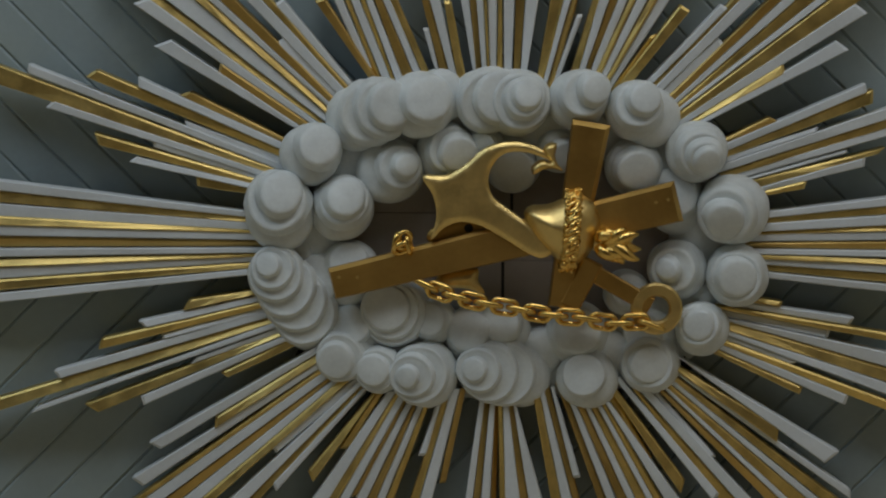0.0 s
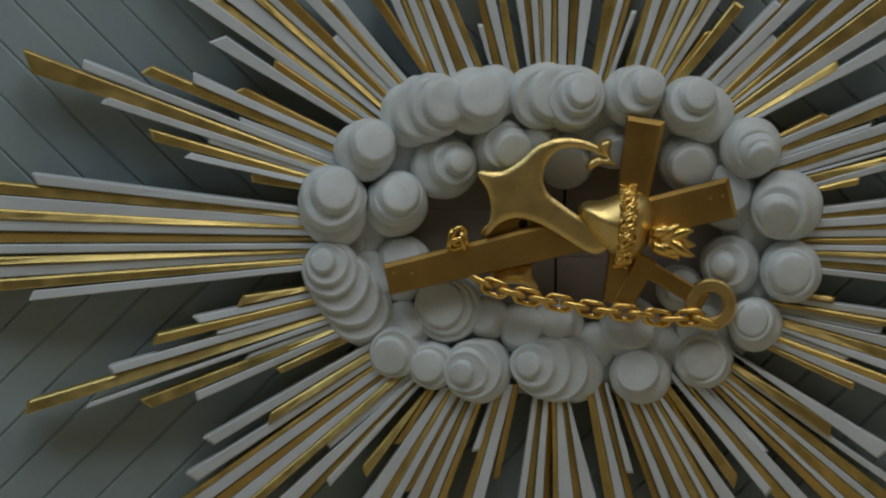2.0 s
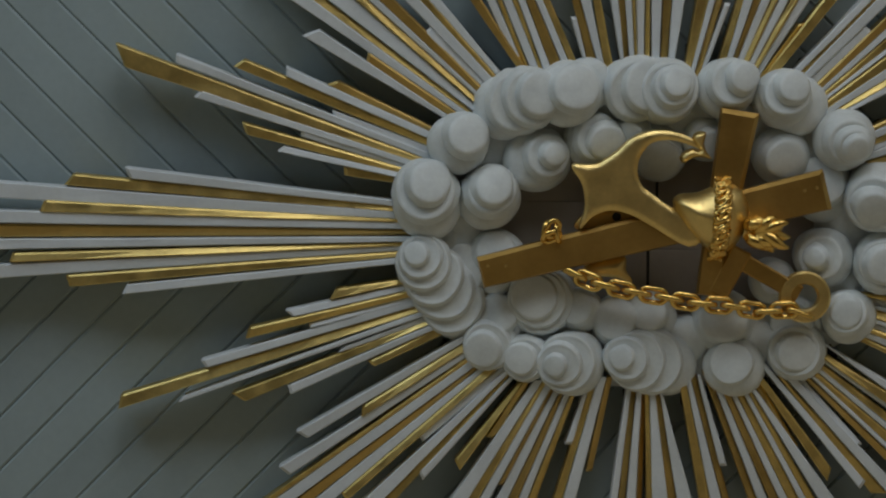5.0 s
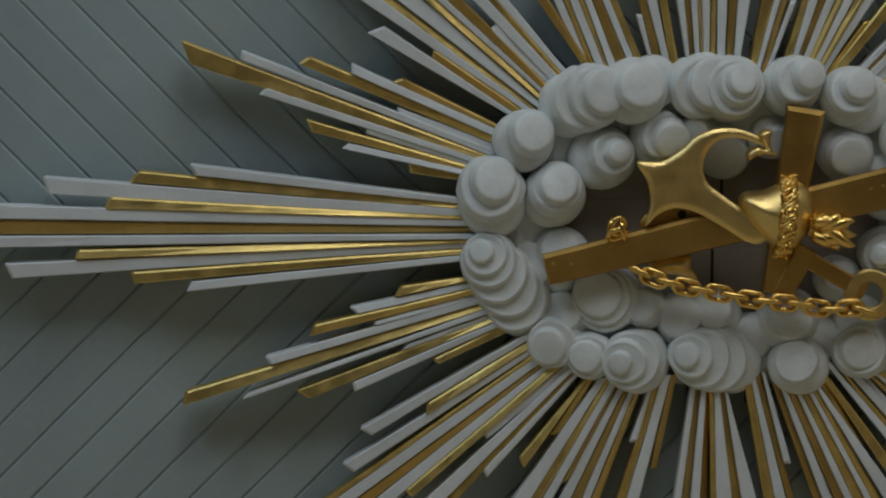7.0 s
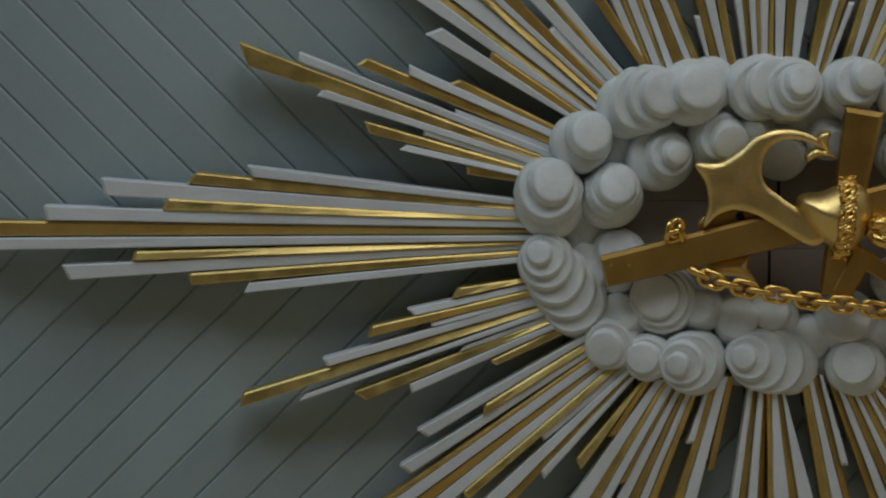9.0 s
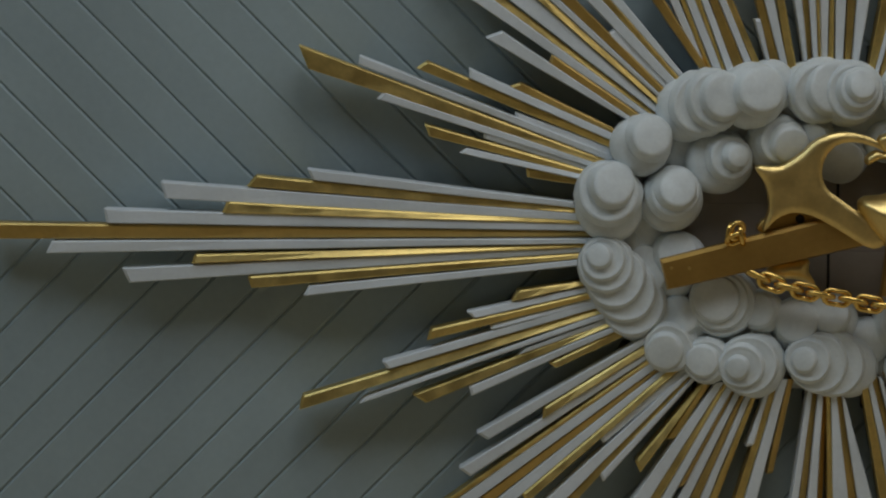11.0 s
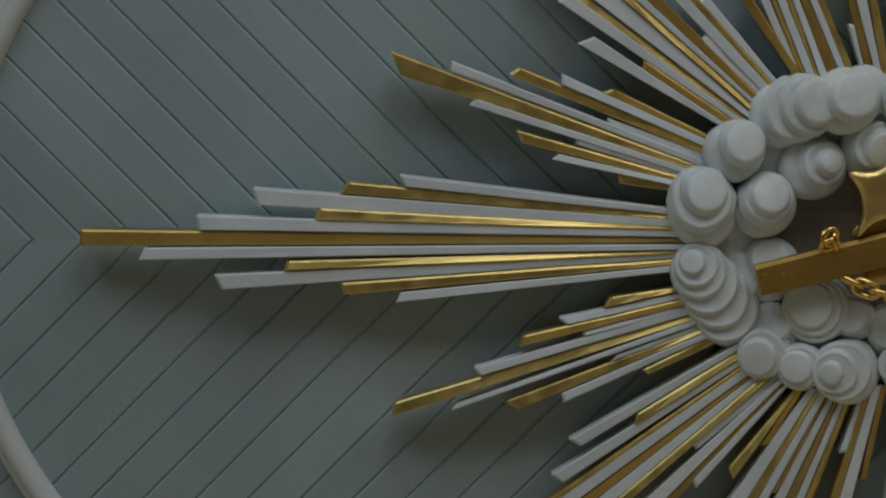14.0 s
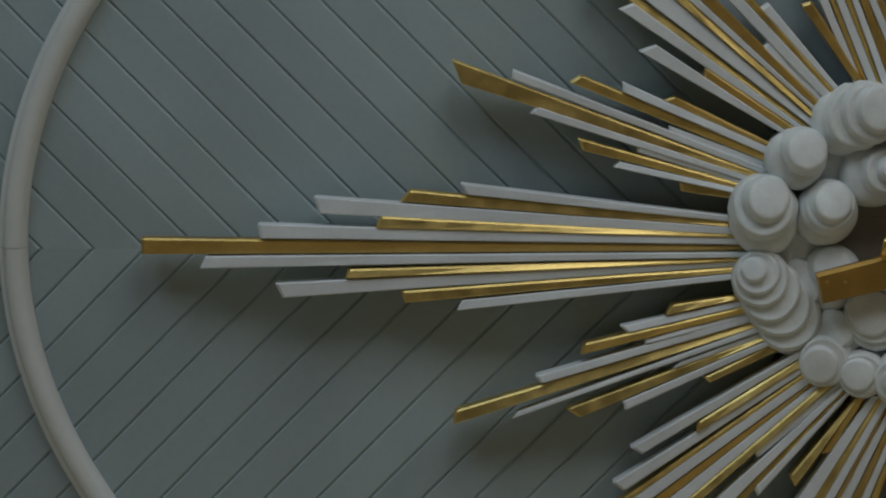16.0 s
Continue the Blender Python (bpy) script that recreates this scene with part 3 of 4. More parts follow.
bundle("broad diagonal fan of white and gilded wooden rays",
       ("W", (0.688, -0.317), (0.699, -0.330), (1.148, -0.590), (1.107, -0.622)),
       ("Y", (0.703, -0.354), (0.694, -0.367), (0.973, -0.517), (0.967, -0.560)),
       ("W", (0.698, -0.371), (0.693, -0.380), (1.183, -0.702), (1.184, -0.729)),
       ("G", (0.690, -0.383), (0.677, -0.392), (1.247, -0.805), (1.191, -0.803)),
       ("W", (0.675, -0.391), (0.661, -0.396), (1.246, -0.854), (1.207, -0.852)),
       ("G", (0.659, -0.397), (0.646, -0.402), (1.247, -0.887), (1.176, -0.885)),
       ("W", (0.644, -0.401), (0.635, -0.405), (1.171, -0.884), (1.142, -0.883)),
       ("B", (0.633, -0.407), (0.620, -0.412), (1.106, -0.850), (1.057, -0.849)),
       ("w", (0.618, -0.413), (0.601, -0.414), (0.793, -0.607), (0.778, -0.612)),
       ("W", (0.597, -0.413), (0.571, -0.416), (0.946, -0.783), (0.897, -0.782)),
       ("G", (0.568, -0.419), (0.555, -0.420), (0.867, -0.751), (0.820, -0.751)),
       ("W", (0.551, -0.420), (0.528, -0.418), (0.801, -0.715), (0.785, -0.736)))
ray_group(ARM, (0.36, 1.0, 1.34, 0.84, 1.93, 2.66, 2.16, 0.63, 1.7, 1.12, 0.74), (0.8600, -0.1370), (1.1880, -0.1760), (0.7880, -0.3080), (1.1180, -0.4660), W_DOWN, F_DOWN)


# ---- the cloud wreath ----
def backing():
    ob = thing("backing_board", "wooden boards behind the gilded emblem, shade painted into their brown-grey", "board")
    cu, cv = (0.1840, 0.0230)
    for side in (-1, 1):
        for row in range(-2, 3):
            v0, v1 = cv + row * 0.14 - 0.0694, cv + row * 0.14 + 0.0694
            reach = 0.72 * math.sqrt(max(0.05, 1 - (row / 2.9) ** 2))
            lean = (row * 0.14) * 0.09
            u0, u1 = (cu + lean + 0.0045, cu + reach) if side > 0 else (cu - reach, cu + lean - 0.0045)
            # a solid black strip fills the gap to paint its shade deeper
            if side > 0:
                part("gap", *boxes([(cu + lean - 0.0045, cu + lean + 0.0045, v0, v1, -0.002, 0.006)]), DARK, ob, "black gap between the boards")
            part("board", *boxes([(u0, u1, v0, v1, -0.002, 0.014 + 0.0008 * (row % 2))]), BOARD, ob)


backing()


# radius in parts of the ball's own; depth under its top in parts of that radius
BODY = ((0.99, 0.66), (1.0, 0.54), (0.985, 0.40), (0.945, 0.27), (0.88, 0.165), (0.79, 0.09), (0.68, 0.045), (0.50, 0.015), (0.25, 0.0))
# radius beside the disc's own and height over the disc below, both in steps
RISER = ((0.62, -1.5), (0.52, -0.40), (0.33, -0.07), (0.18, 0.12), (0.08, 0.38), (0.0, 0.61), (-0.10, 0.79), (-0.26, 0.92))
DISHED = ((-0.42, 0.95), (-0.62, 0.91), (-0.9, 0.83), (-1.2, 0.80))
FLAT = ((-0.48, 0.99), (-0.8, 1.03))


def loft(u, v, r, rings, ph, way=0.0, sink=0.0, bare=0.0, n=48):
    """Rings on one axis, closed by a cap; the carver's line is never a true circle; the side that faces way sinks and, where bare, has no flare."""
    verts, faces = [], []
    for rr, zz in rings:
        for i in range(n):
            a = 2 * math.pi * i / n
            w = 1 + 0.016 * math.sin(2 * a + ph) + 0.012 * math.sin(3 * a + 2.1 * ph) + 0.005 * math.sin(7 * a + 3.7 * ph)
            q = r + (rr - r) * (1 - bare * max(0.0, math.cos(a - way)) ** 0.5) if rr > r else rr
            verts.append((u + q * w * math.cos(a), v + q * w * math.sin(a), max(-0.002, zz - sink * (rr / r) * math.cos(a - way))))
    for k in range(len(rings) - 1):
        for i in range(n):
            j = (i + 1) % n
            faces.append((k * n + i, k * n + j, (k + 1) * n + j, (k + 1) * n + i))
    last = (len(rings) - 1) * n
    faces.append(tuple(last + i for i in range(n)))
    return verts, faces


def puff(parent, rng, top, step, *discs):
    """A carved cloud ball: a rounded body, then ever smaller discs stepped up from it; a disc that slides to one side sinks in there."""
    u0, v0, r0 = discs[0]
    body = part("puff", *loft(u0, v0, r0, [(0.94 * r0, -0.002)] + [(r0 * q, top - r0 * d) for q, d in BODY], rng.uniform(0, 6.28)), PUFF, parent, smooth=True)
    z = top - 0.004
    for k, (u, v, r) in enumerate(discs[1:]):
        way = math.atan2(v - v0, u - u0)
        lean = min(0.95, 0.30 + 2.0 * math.hypot(u - u0, v - v0) / r)
        final = k == len(discs) - 2
        rings = [(r + step * q, z + step * w) for q, w in RISER + (FLAT if final else DISHED) if r + step * q > 0.3 * r]
        rim, high = rings[-1]
        rings += [(rim * 0.66, high + 0.06 * step), (rim * 0.33, high + 0.09 * step)]
        part("disc", *loft(u, v, r, rings, rng.uniform(0, 6.28), way, step * lean, min(1.0, 2.5 * lean)), PUFF, body, smooth=True)
        z += step * (1.0 if final else 0.86)
        u0, v0 = u, v


def cloud_wreath():
    ob = thing("cloud_wreath", "oval wreath of carved white-painted cloud balls with stepped rims", "carved clouds")
    rng = random.Random(11)
    cu, cv = (0.1880, 0.0170)
    n, verts, faces = 96, [], []
    prof = [(-72, 0.0), (-70, 0.035), (-55, 0.055), (-25, 0.066), (10, 0.066), (40, 0.055), (54, 0.035), (56, 0.0)]
    m = len(prof)
    for i in range(n):
        a = 2 * math.pi * i / n
        c, d = math.cos(a), math.sin(a)
        lobe = 1 / (abs(c) ** 2.6 + abs(d) ** 2.6) ** (1 / 2.6)
        for q, w in prof:
            verts.append((cu + (352 + q) * MM * c * lobe, cv + (226 + q) * MM * d * lobe, 1.3 * w * (1 + 0.08 * math.sin(11 * a)) if w else -0.002))
    for i in range(n):
        for k in range(m - 1):
            faces.append((i * m + k, i * m + k + 1, (i + 1) % n * m + k + 1, (i + 1) % n * m + k))
    part("cloud_bank", verts, faces, PUFF, ob, "low white cloud bank under the balls", smooth=True)
    # upper
    puff(ob, rng, 0.171, 0.027, (-0.474, 0.086, 0.098), (-0.479, 0.140, 0.087), (-0.464, 0.165, 0.061))
    puff(ob, rng, 0.176, 0.032, (-0.387, 0.267, 0.087), (-0.355, 0.300, 0.059))
    puff(ob, rng, 0.151, 0.021, (-0.251, 0.373, 0.095), (-0.205, 0.392, 0.090), (-0.169, 0.406, 0.082), (-0.148, 0.416, 0.064))
    puff(ob, rng, 0.151, 0.021, (-0.014, 0.439, 0.078))
    puff(ob, rng, 0.186, 0.029, (-0.067, 0.414, 0.098), (-0.046, 0.433, 0.066))
    puff(ob, rng, 0.151, 0.021, (0.100, 0.433, 0.081), (0.132, 0.424, 0.087), (0.164, 0.439, 0.074))
    puff(ob, rng, 0.176, 0.021, (0.210, 0.421, 0.098), (0.222, 0.427, 0.082), (0.231, 0.440, 0.058), (0.239, 0.449, 0.040))
    puff(ob, rng, 0.171, 0.025, (0.379, 0.426, 0.085), (0.402, 0.449, 0.067), (0.433, 0.463, 0.043))
    puff(ob, rng, 0.156, 0.021, (0.591, 0.380, 0.089))
    puff(ob, rng, 0.176, 0.023, (0.547, 0.399, 0.087), (0.555, 0.419, 0.067), (0.573, 0.438, 0.046))
    puff(ob, rng, 0.171, 0.023, (0.725, 0.282, 0.090), (0.738, 0.275, 0.069), (0.747, 0.265, 0.051), (0.751, 0.258, 0.037))
    puff(ob, rng, 0.181, 0.027, (0.834, 0.115, 0.103), (0.804, 0.103, 0.079), (0.800, 0.087, 0.053))
    puff(ob, rng, 0.176, 0.019, (0.846, -0.076, 0.092), (0.839, -0.075, 0.074), (0.841, -0.076, 0.056))
    puff(ob, rng, 0.166, 0.021, (0.747, -0.232, 0.079), (0.731, -0.214, 0.059), (0.730, -0.214, 0.045))
    # lower
    puff(ob, rng, 0.147, 0.0130, (0.598, -0.333, 0.092), (0.588, -0.330, 0.074), (0.594, -0.333, 0.055))
    puff(ob, rng, 0.152, 0.0130, (0.418, -0.381, 0.090), (0.404, -0.363, 0.061))
    puff(ob, rng, 0.132, 0.0130, (0.223, -0.376, 0.092), (0.168, -0.361, 0.094), (0.129, -0.359, 0.084), (0.099, -0.350, 0.063), (0.086, -0.347, 0.034))
    puff(ob, rng, 0.152, 0.0130, (-0.050, -0.371, 0.097), (-0.073, -0.364, 0.084), (-0.094, -0.367, 0.063), (-0.107, -0.369, 0.032))
    puff(ob, rng, 0.142, 0.0130, (-0.186, -0.355, 0.073), (-0.196, -0.354, 0.062), (-0.206, -0.353, 0.046))
    puff(ob, rng, 0.137, 0.0130, (-0.291, -0.312, 0.081), (-0.302, -0.319, 0.070), (-0.314, -0.327, 0.052))
    puff(ob, rng, 0.122, 0.0140, (-0.383, -0.227, 0.083), (-0.404, -0.192, 0.089), (-0.431, -0.150, 0.089), (-0.458, -0.110, 0.085), (-0.486, -0.070, 0.079), (-0.494, -0.054, 0.061), (-0.506, -0.043, 0.034))
    # inner
    puff(ob, rng, 0.150, 0.032, (-0.296, 0.108, 0.092), (-0.287, 0.140, 0.071), (-0.280, 0.153, 0.055))
    puff(ob, rng, 0.135, 0.025, (-0.157, 0.222, 0.099), (-0.125, 0.236, 0.063), (-0.106, 0.241, 0.034))
    puff(ob, rng, 0.130, 0.023, (0.006, 0.278, 0.087), (0.023, 0.285, 0.068), (0.044, 0.273, 0.053))
    puff(ob, rng, 0.120, 0.021, (0.123, 0.302, 0.053), (0.104, 0.291, 0.044))
    puff(ob, rng, 0.090, 0.021, (0.194, 0.242, 0.088), (0.195, 0.221, 0.067))
    puff(ob, rng, 0.115, 0.021, (0.328, 0.279, 0.065), (0.347, 0.264, 0.045))
    puff(ob, rng, 0.135, 0.027, (0.548, 0.234, 0.086), (0.557, 0.225, 0.061))
    puff(ob, rng, 0.110, 0.023, (0.673, 0.131, 0.094), (0.657, 0.159, 0.071))
    puff(ob, rng, 0.140, 0.023, (0.676, -0.062, 0.087), (0.659, -0.057, 0.065), (0.639, -0.055, 0.031))
    puff(ob, rng, 0.105, 0.019, (0.529, -0.133, 0.068), (0.533, -0.121, 0.050))
    puff(ob, rng, 0.129, 0.019, (0.389, -0.251, 0.094), (0.383, -0.235, 0.071))
    puff(ob, rng, 0.114, 0.019, (0.180, -0.244, 0.076), (0.161, -0.215, 0.058))
    puff(ob, rng, 0.114, 0.019, (0.086, -0.265, 0.081), (0.070, -0.238, 0.062))
    puff(ob, rng, 0.119, 0.019, (-0.026, -0.220, 0.065), (-0.045, -0.205, 0.049))
    puff(ob, rng, 0.125, 0.011, (-0.138, -0.191, 0.104), (-0.147, -0.186, 0.095), (-0.156, -0.180, 0.083), (-0.166, -0.171, 0.066))
    puff(ob, rng, 0.110, 0.019, (-0.279, -0.112, 0.068))
    puff(ob, rng, 0.120, 0.021, (-0.272, -0.065, 0.084), (-0.276, -0.043, 0.058))
    puff(ob, rng, 0.114, 0.019, (-0.257, -0.254, 0.081), (-0.274, -0.226, 0.058))
    puff(ob, rng, 0.100, 0.017, (-0.363, -0.128, 0.098), (-0.372, -0.095, 0.071))
    puff(ob, rng, 0.100, 0.019, (-0.444, -0.024, 0.065))
    puff(ob, rng, 0.114, 0.019, (0.600, -0.260, 0.081), (0.580, -0.245, 0.058))
    puff(ob, rng, 0.114, 0.019, (0.485, -0.309, 0.065))
    puff(ob, rng, 0.109, 0.019, (0.287, -0.302, 0.068))


cloud_wreath()


# ---- the gilded emblem: cross, anchor, heart, chain ----
def cross():
    ob = thing("cross", "gilded wooden cross lying on the clouds", "cross", lift=LIFT)
    post = part("post", *beam((-0.3200, -0.0970), (0.6700, 0.1440), 54 * MM, 70 * MM, 0.080, 0.122, 0.012, (0.004, 0.011, 0.004, 0.013)), DULL, ob)
    part("crossbar", *beam((0.4200, 0.3680), (0.3320, -0.1630), 66 * MM, 40 * MM, 0.078, 0.120, 0.012, (0.004, 0.013, 0.014, 0.004)), DULL, ob)
    for end in ((-0.2990, -0.0760), (-0.2470, -0.0760), (0.6040, 0.1410), (0.6390, 0.1490)):
        part("nail_head", *tube([(*end, 0.119), (*end, 0.1245)], 0.005, 8), GOLD, post, "bright nail head")


def anchor():
    ob = thing("anchor", "gilded carved anchor with curved flukes", "anchor", lift=LIFT)
    arm = [(-0.0600, 0.2130), (0.0070, 0.2150), (0.0650, 0.2490), (0.1130, 0.2910), (0.1730, 0.3110), (0.2320, 0.3080), (0.2840, 0.2870), (0.3230, 0.2500),
           (0.2730, 0.2720), (0.2200, 0.2850), (0.1710, 0.2780), (0.1390, 0.2460), (0.1270, 0.2010), (0.1400, 0.1560), (0.1830, 0.1200), (0.2430, 0.0780), (0.3230, 0.0230), (0.2740, -0.0190),
           (0.1690, 0.0390), (0.1050, 0.0730), (0.0480, 0.0840), (-0.0000, 0.0660), (-0.0370, 0.0320), (-0.0210, 0.0950), (-0.0310, 0.1600)]
    part("fluke_arm", *inflated([p for p in spline([(*p, 0) for p in arm], 4)], 0.07, 0.128, 0.008, 0.020, 0.6), SATIN, ob, smooth=True)
    rear = [(-0.0441, 0.0232), (-0.0362, 0.0558), (0.0124, 0.0787), (0.0804, 0.0870), (0.1616, 0.0693), (0.1651, 0.0367), (0.0484, 0.0136)]
    part("rear_plate", *inflated(spline([(*p, 0) for p in rear], 3), 0.03, 0.070, 0.006, 0.02, 0.6), DULL, ob, smooth=True)
    part("bolt_hole", *tube([(0.071, 0.062, 0.070), (0.071, 0.062, 0.0785)], 0.013, 16), DARK, ob, "black bolt hole")
    barb = [(0.3224, 0.3049), (0.3162, 0.2762), (0.3227, 0.2520), (0.3381, 0.2304), (0.3088, 0.2360), (0.2833, 0.2327), (0.2567, 0.2186), (0.2477, 0.2365), (0.2603, 0.2524), (0.2832, 0.2621), (0.3036, 0.2558), (0.2882, 0.2761), (0.2830, 0.2901), (0.2893, 0.3029), (0.3058, 0.3093)]
    part("barb", *inflated(spline([(*p, 0) for p in barb], 3), 0.10, 0.122, 0.020, 0.014, 0.6, 0.004), SATIN, ob, smooth=True)
    lower = [(-0.0160, -0.0750), (0.0320, -0.0590), (0.0970, -0.0550), (0.0990, -0.0910), (0.1180, -0.1270), (0.0730, -0.1150), (0.0240, -0.1120), (-0.0240, -0.1240)]
    part("lower_fluke", *inflated(spline([(*p, 0) for p in lower], 3), 0.05, 0.072, 0.02, 0.03, 0.7), SATIN, ob, smooth=True)
    part("shank", *beam((0.4120, -0.0540), (0.5940, -0.1580), 30 * MM, 30 * MM, 0.082, 0.112, 0.005), DULL, ob)
    part("stock", *beam((0.4280, -0.0280), (0.3580, -0.1620), 36 * MM, 36 * MM, 0.085, 0.122, 0.005), DULL, ob)
    cu, cv = (0.6100, -0.1660)
    n = 48
    prof = [(22, 0.082), (22, 0.108), (25, 0.114), (41, 0.114), (44.5, 0.108), (44.5, 0.082)]
    verts = [(cu + r * MM * math.cos(2 * math.pi * i / n), cv + r * MM * math.sin(2 * math.pi * i / n), w) for i in range(n) for r, w in prof]
    m = len(prof)
    faces = [(i * m + k, i * m + (k + 1) % m, (i + 1) % n * m + (k + 1) % m, (i + 1) % n * m + k) for i in range(n) for k in range(m)]
    sharp(part("ring", verts, faces, SATIN, ob), 30)


def heart():
    ob = thing("heart", "gilded flaming heart on the cross", "heart", lift=LIFT)
    shape = [(0.2290, 0.1070), (0.2490, 0.1300), (0.2980, 0.1350), (0.3460, 0.1530), (0.3940, 0.1630), (0.4330, 0.1340), (0.4480, 0.0810), (0.4360, 0.0270), (0.4040, -0.0220), (0.3630, -0.0450), (0.3230, -0.0250), (0.2820, 0.0140), (0.2470, 0.0590)]
    part("heart_body", *inflated(spline([(*p, 0) for p in shape], 5), 0.10, 0.112, 0.075, 0.10, 0.55), SATIN, ob, smooth=True)
    rng = random.Random(5)
    root = Vector((*(0.4440, 0.0320), 0.135))
    part("collar", *tube([(*(0.4310, 0.0330), 0.135), (*(0.4630, 0.0290), 0.138)], 0.030, 14), SATIN, ob)
    for tip in ((0.4950, 0.0760), (0.5270, 0.0660), (0.5630, 0.0500), (0.5440, 0.0310), (0.5730, 0.0150), (0.5670, -0.0160), (0.5380, -0.0280), (0.5150, -0.0440), (0.4830, -0.0340), (0.4690, 0.0690), (0.5240, 0.0080), (0.5050, 0.0340)):
        end = Vector((*tip, 0.135 + rng.uniform(0.0, 0.05)))
        side = Vector((-(end - root).y, (end - root).x, 0)).normalized()
        bend = rng.choice((-1, 1)) * 0.008
        pts = [root.lerp(end, s) + side * (bend * math.sin(s * 6.0)) + Vector((0, 0, 0.022 * math.sin(s * 3.1))) for s in [i / 9.8 for i in range(10)]]
        part("flame", *tube(pts, [0.012, 0.016, 0.019, 0.020, 0.020, 0.019, 0.017, 0.014, 0.010, 0.004], 8), BRIGHT, ob, smooth=True)


def thorn_crown():
    ob = thing("thorn_crown", "gilded braided crown of thorns round the heart", "crown", lift=LIFT)
    rng = random.Random(8)
    line = spline([(*(0.3680, 0.1720), 0.118), (*(0.3690, 0.1500), 0.160), (*(0.3660, 0.1050), 0.192), (*(0.3630, 0.0560), 0.196), (*(0.3600, 0.0070), 0.186), (*(0.3540, -0.0280), 0.155), (*(0.3510, -0.0540), 0.115)], 12, closed=False)
    for strand in range(4):
        pts = []
        for i, p in enumerate(line):
            a = i * 0.42 + strand * 1.571 + 0.5 * math.sin(i * 0.9 + strand)
            pts.append(p + Vector((0.019 * math.cos(a), 0.004 * math.sin(2 * a), 0.011 * math.sin(a))))
        part("strand", *tube(pts, [0.0075 + 0.0018 * math.sin(k * 1.7 + strand) for k in range(len(pts))], 7), BRIGHT, ob, smooth=True)
    for i in range(46):
        p = line[rng.randrange(2, len(line) - 2)]
        d = Vector((rng.uniform(-1, 1), rng.uniform(-0.7, 0.7), rng.uniform(0.1, 0.8))).normalized()
        part("thorn", *tube([p + d * 0.010, p + d * 0.022, p + d * 0.031], [0.007, 0.0052, 0.0008], 6), BRIGHT, ob, smooth=True)


def link_mesh(long, wide, wire):
    path, n = [], 28
    half = (long - wide) / 2
    for i in range(n):
        a = 2 * math.pi * i / n
        path.append((math.copysign(half, math.cos(a)) + wide / 2 * math.cos(a), wide / 2 * math.sin(a), 0))
    verts, faces, s = [], [], 8
    for i, p in enumerate(path):
        d = (Vector(path[(i + 1) % n]) - Vector(path[i - 1])).normalized()
        a = Vector((-d.y, d.x, 0))
        for k in range(s):
            q = 2 * math.pi * k / s
            verts.append(Vector(p) + a * (wire * math.cos(q)) + Vector((0, 0, wire * math.sin(q))))
    for i in range(n):
        for k in range(s):
            faces.append((i * s + k, i * s + (k + 1) % s, (i + 1) % n * s + (k + 1) % s, (i + 1) % n * s + k))
    return mesh_of("link", verts, faces, BRIGHT, True)


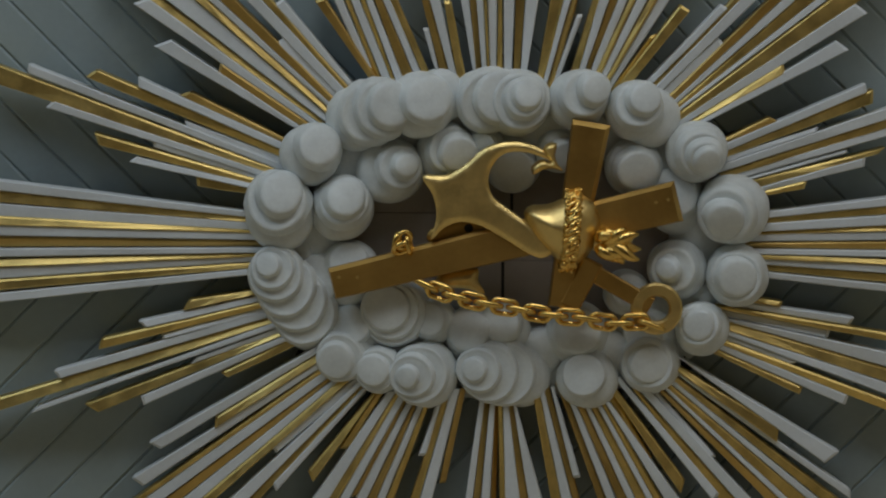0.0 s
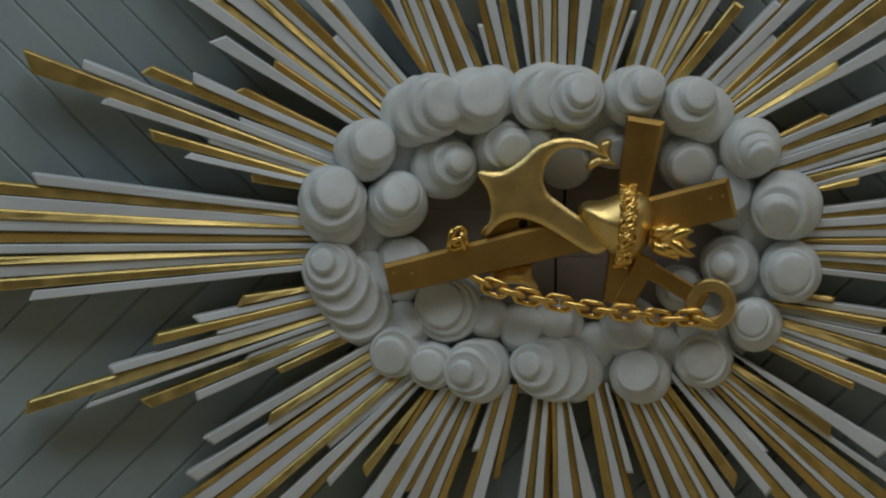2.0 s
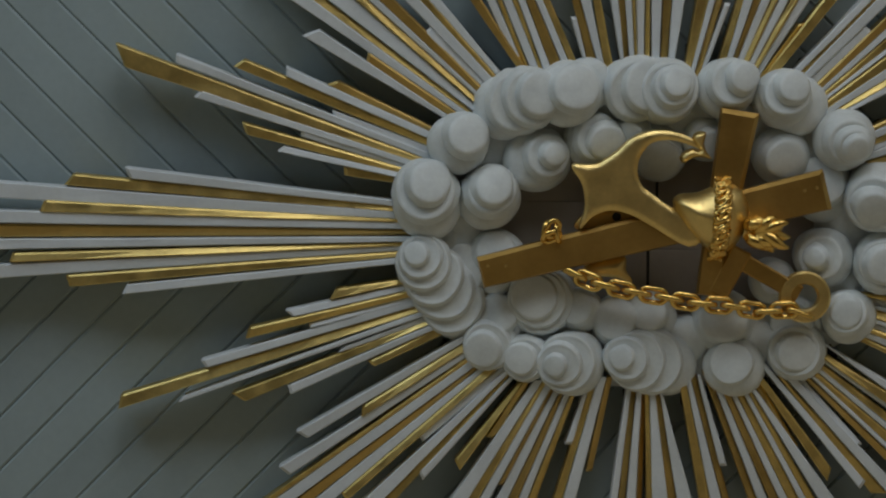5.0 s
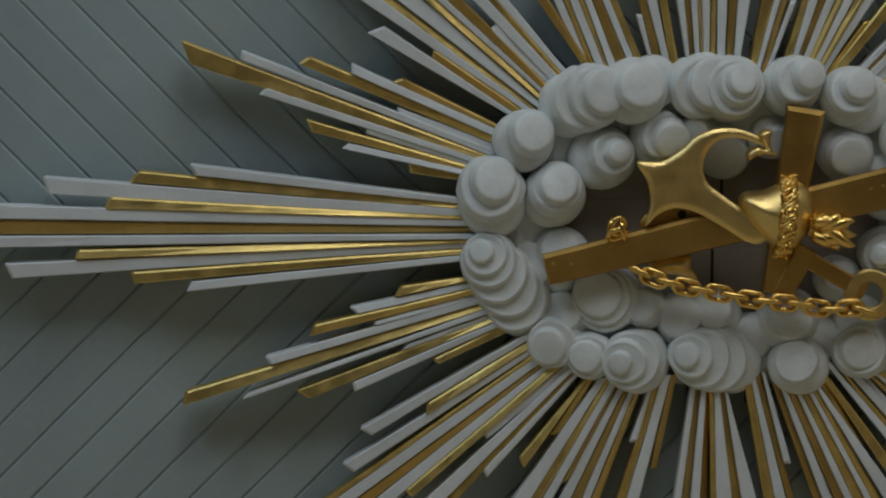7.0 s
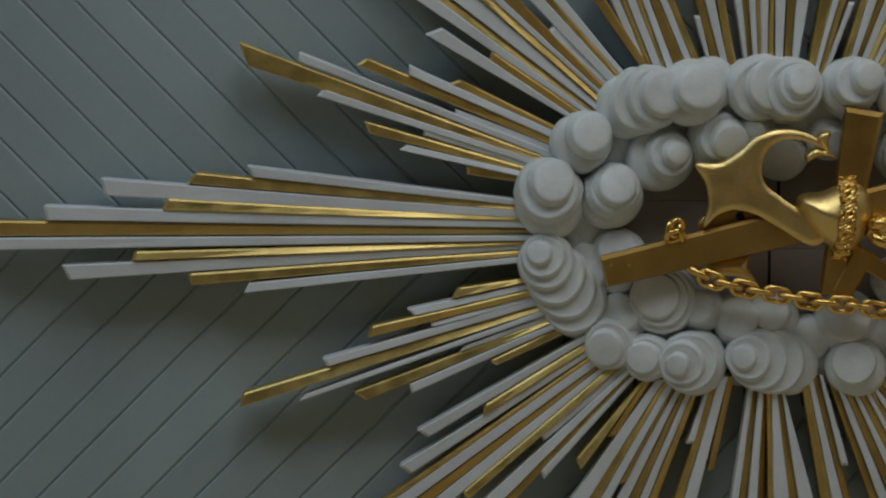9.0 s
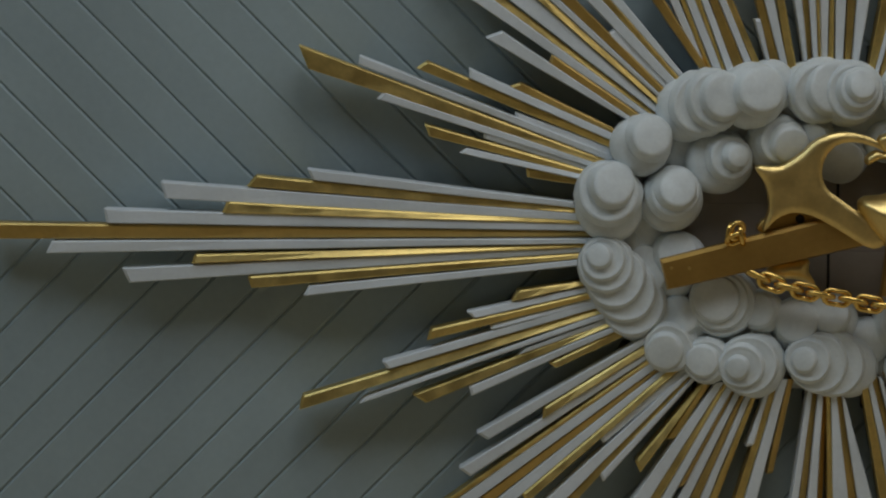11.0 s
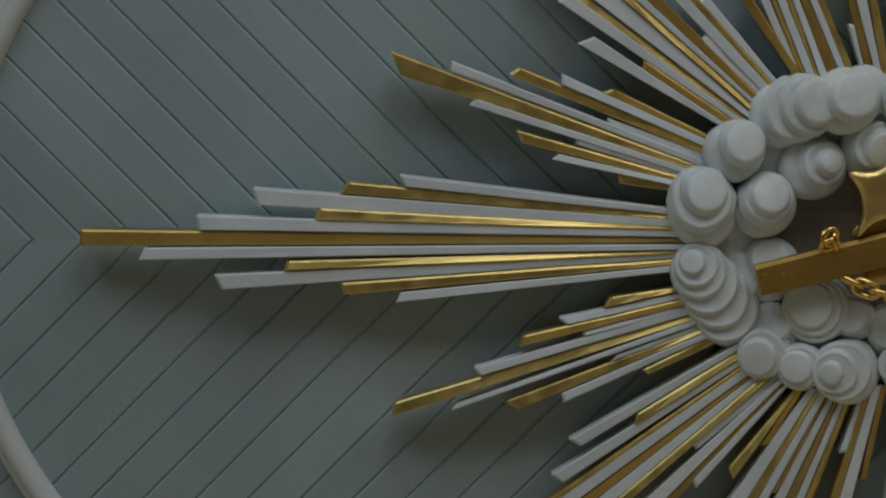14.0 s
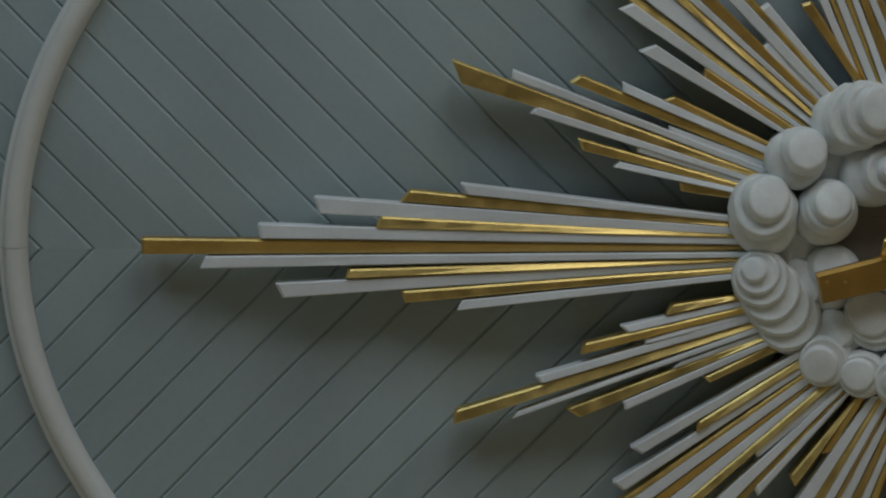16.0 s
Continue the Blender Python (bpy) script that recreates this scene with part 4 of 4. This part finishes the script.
def chain():
    ob = thing("chain", "gilded chain slung from the cross to the anchor ring", "chain", lift=LIFT)
    me = link_mesh(0.076, 0.042, 0.0080)
    small = link_mesh(0.05, 0.034, 0.008)
    line = spline([(*(-0.0700, -0.0920), 0.096), (*(0.0000, -0.1220), 0.112), (*(0.1050, -0.1480), 0.118), (*(0.1940, -0.1640), 0.116), (*(0.2920, -0.1810), 0.124), (*(0.3970, -0.1910), 0.124), (*(0.4940, -0.2070), 0.118), (*(0.5590, -0.2020), 0.122), (*(0.6200, -0.2230), 0.116)], 24, closed=False)
    gap, run, count = 0.0475, 0.03, 0
    for i in range(1, len(line)):
        run += (line[i] - line[i - 1]).length
        if run >= gap:
            run -= gap
            d = (line[min(i + 4, len(line) - 1)] - line[max(i - 4, 0)]).normalized()
            turn = d.to_track_quat("X", "Z").to_matrix().to_4x4()
            o = new("link", me)
            o.parent = ob
            o.matrix_local = Matrix.Translation(line[i]) @ turn @ pose(0, 0, 0, 15 if count % 2 else 78, 0, 0)
            count += 1
    for (u, v), w, rx, rz in (((-0.1330, 0.0250), 0.125, 70, 80), ((-0.1150, 0.0320), 0.130, 20, 60), ((-0.0990, 0.0190), 0.122, 80, 100), ((-0.1180, 0.0090), 0.128, 40, 20)):
        o = new("link", small)
        o.parent = ob
        o.matrix_local = pose(u, v, w, rx, 0, rz)


cross()
anchor()
heart()
thorn_crown()
chain()


# ---- the plank wall, board by board ----
def plank_wall():
    wall = setting("wall_north", [(WEST - 0.4, EAST + 0.4, DEEP + 0.008, DEEP + 0.4, 0, HIGH)], BACKING, "grey-green painted plank wall laid in a chevron", "wall")
    for side, angle in ((1, 45.4), (-1, 45.1)):
        d = Vector((-math.cos(radians(angle)), side * math.sin(radians(angle))))
        edge = 0.0065 / math.sin(radians(angle))
        for k in range(-110, 110):
            u0 = APEX + STEP * k + 0.0005
            u1 = u0 + STEP - 0.0010
            sag = 0.0007 * math.sin(k * 7.3)
            verts, faces = [], []
            for a, b, wa, wb in ((u0, u0, -0.009, -0.0058), (u0, u0 + edge, -0.0058, 0), (u0 + edge, u1 - edge, 0, 0), (u1 - edge, u1, 0, -0.0058), (u1, u1, -0.0058, -0.009)):
                quad = [(a, AXIS_V, wa + sag), (b, AXIS_V, wb + sag), (b + d.x * 9, AXIS_V + d.y * 9, wb + sag), (a + d.x * 9, AXIS_V + d.y * 9, wa + sag)]
                poly = clipped(quad)
                if poly:
                    faces.append(tuple(range(len(verts), len(verts) + len(poly))))
                    verts += poly
            if faces:
                ob = part("plank", [PANEL @ Vector(p) for p in verts], faces, PLANK, wall)


plank_wall()
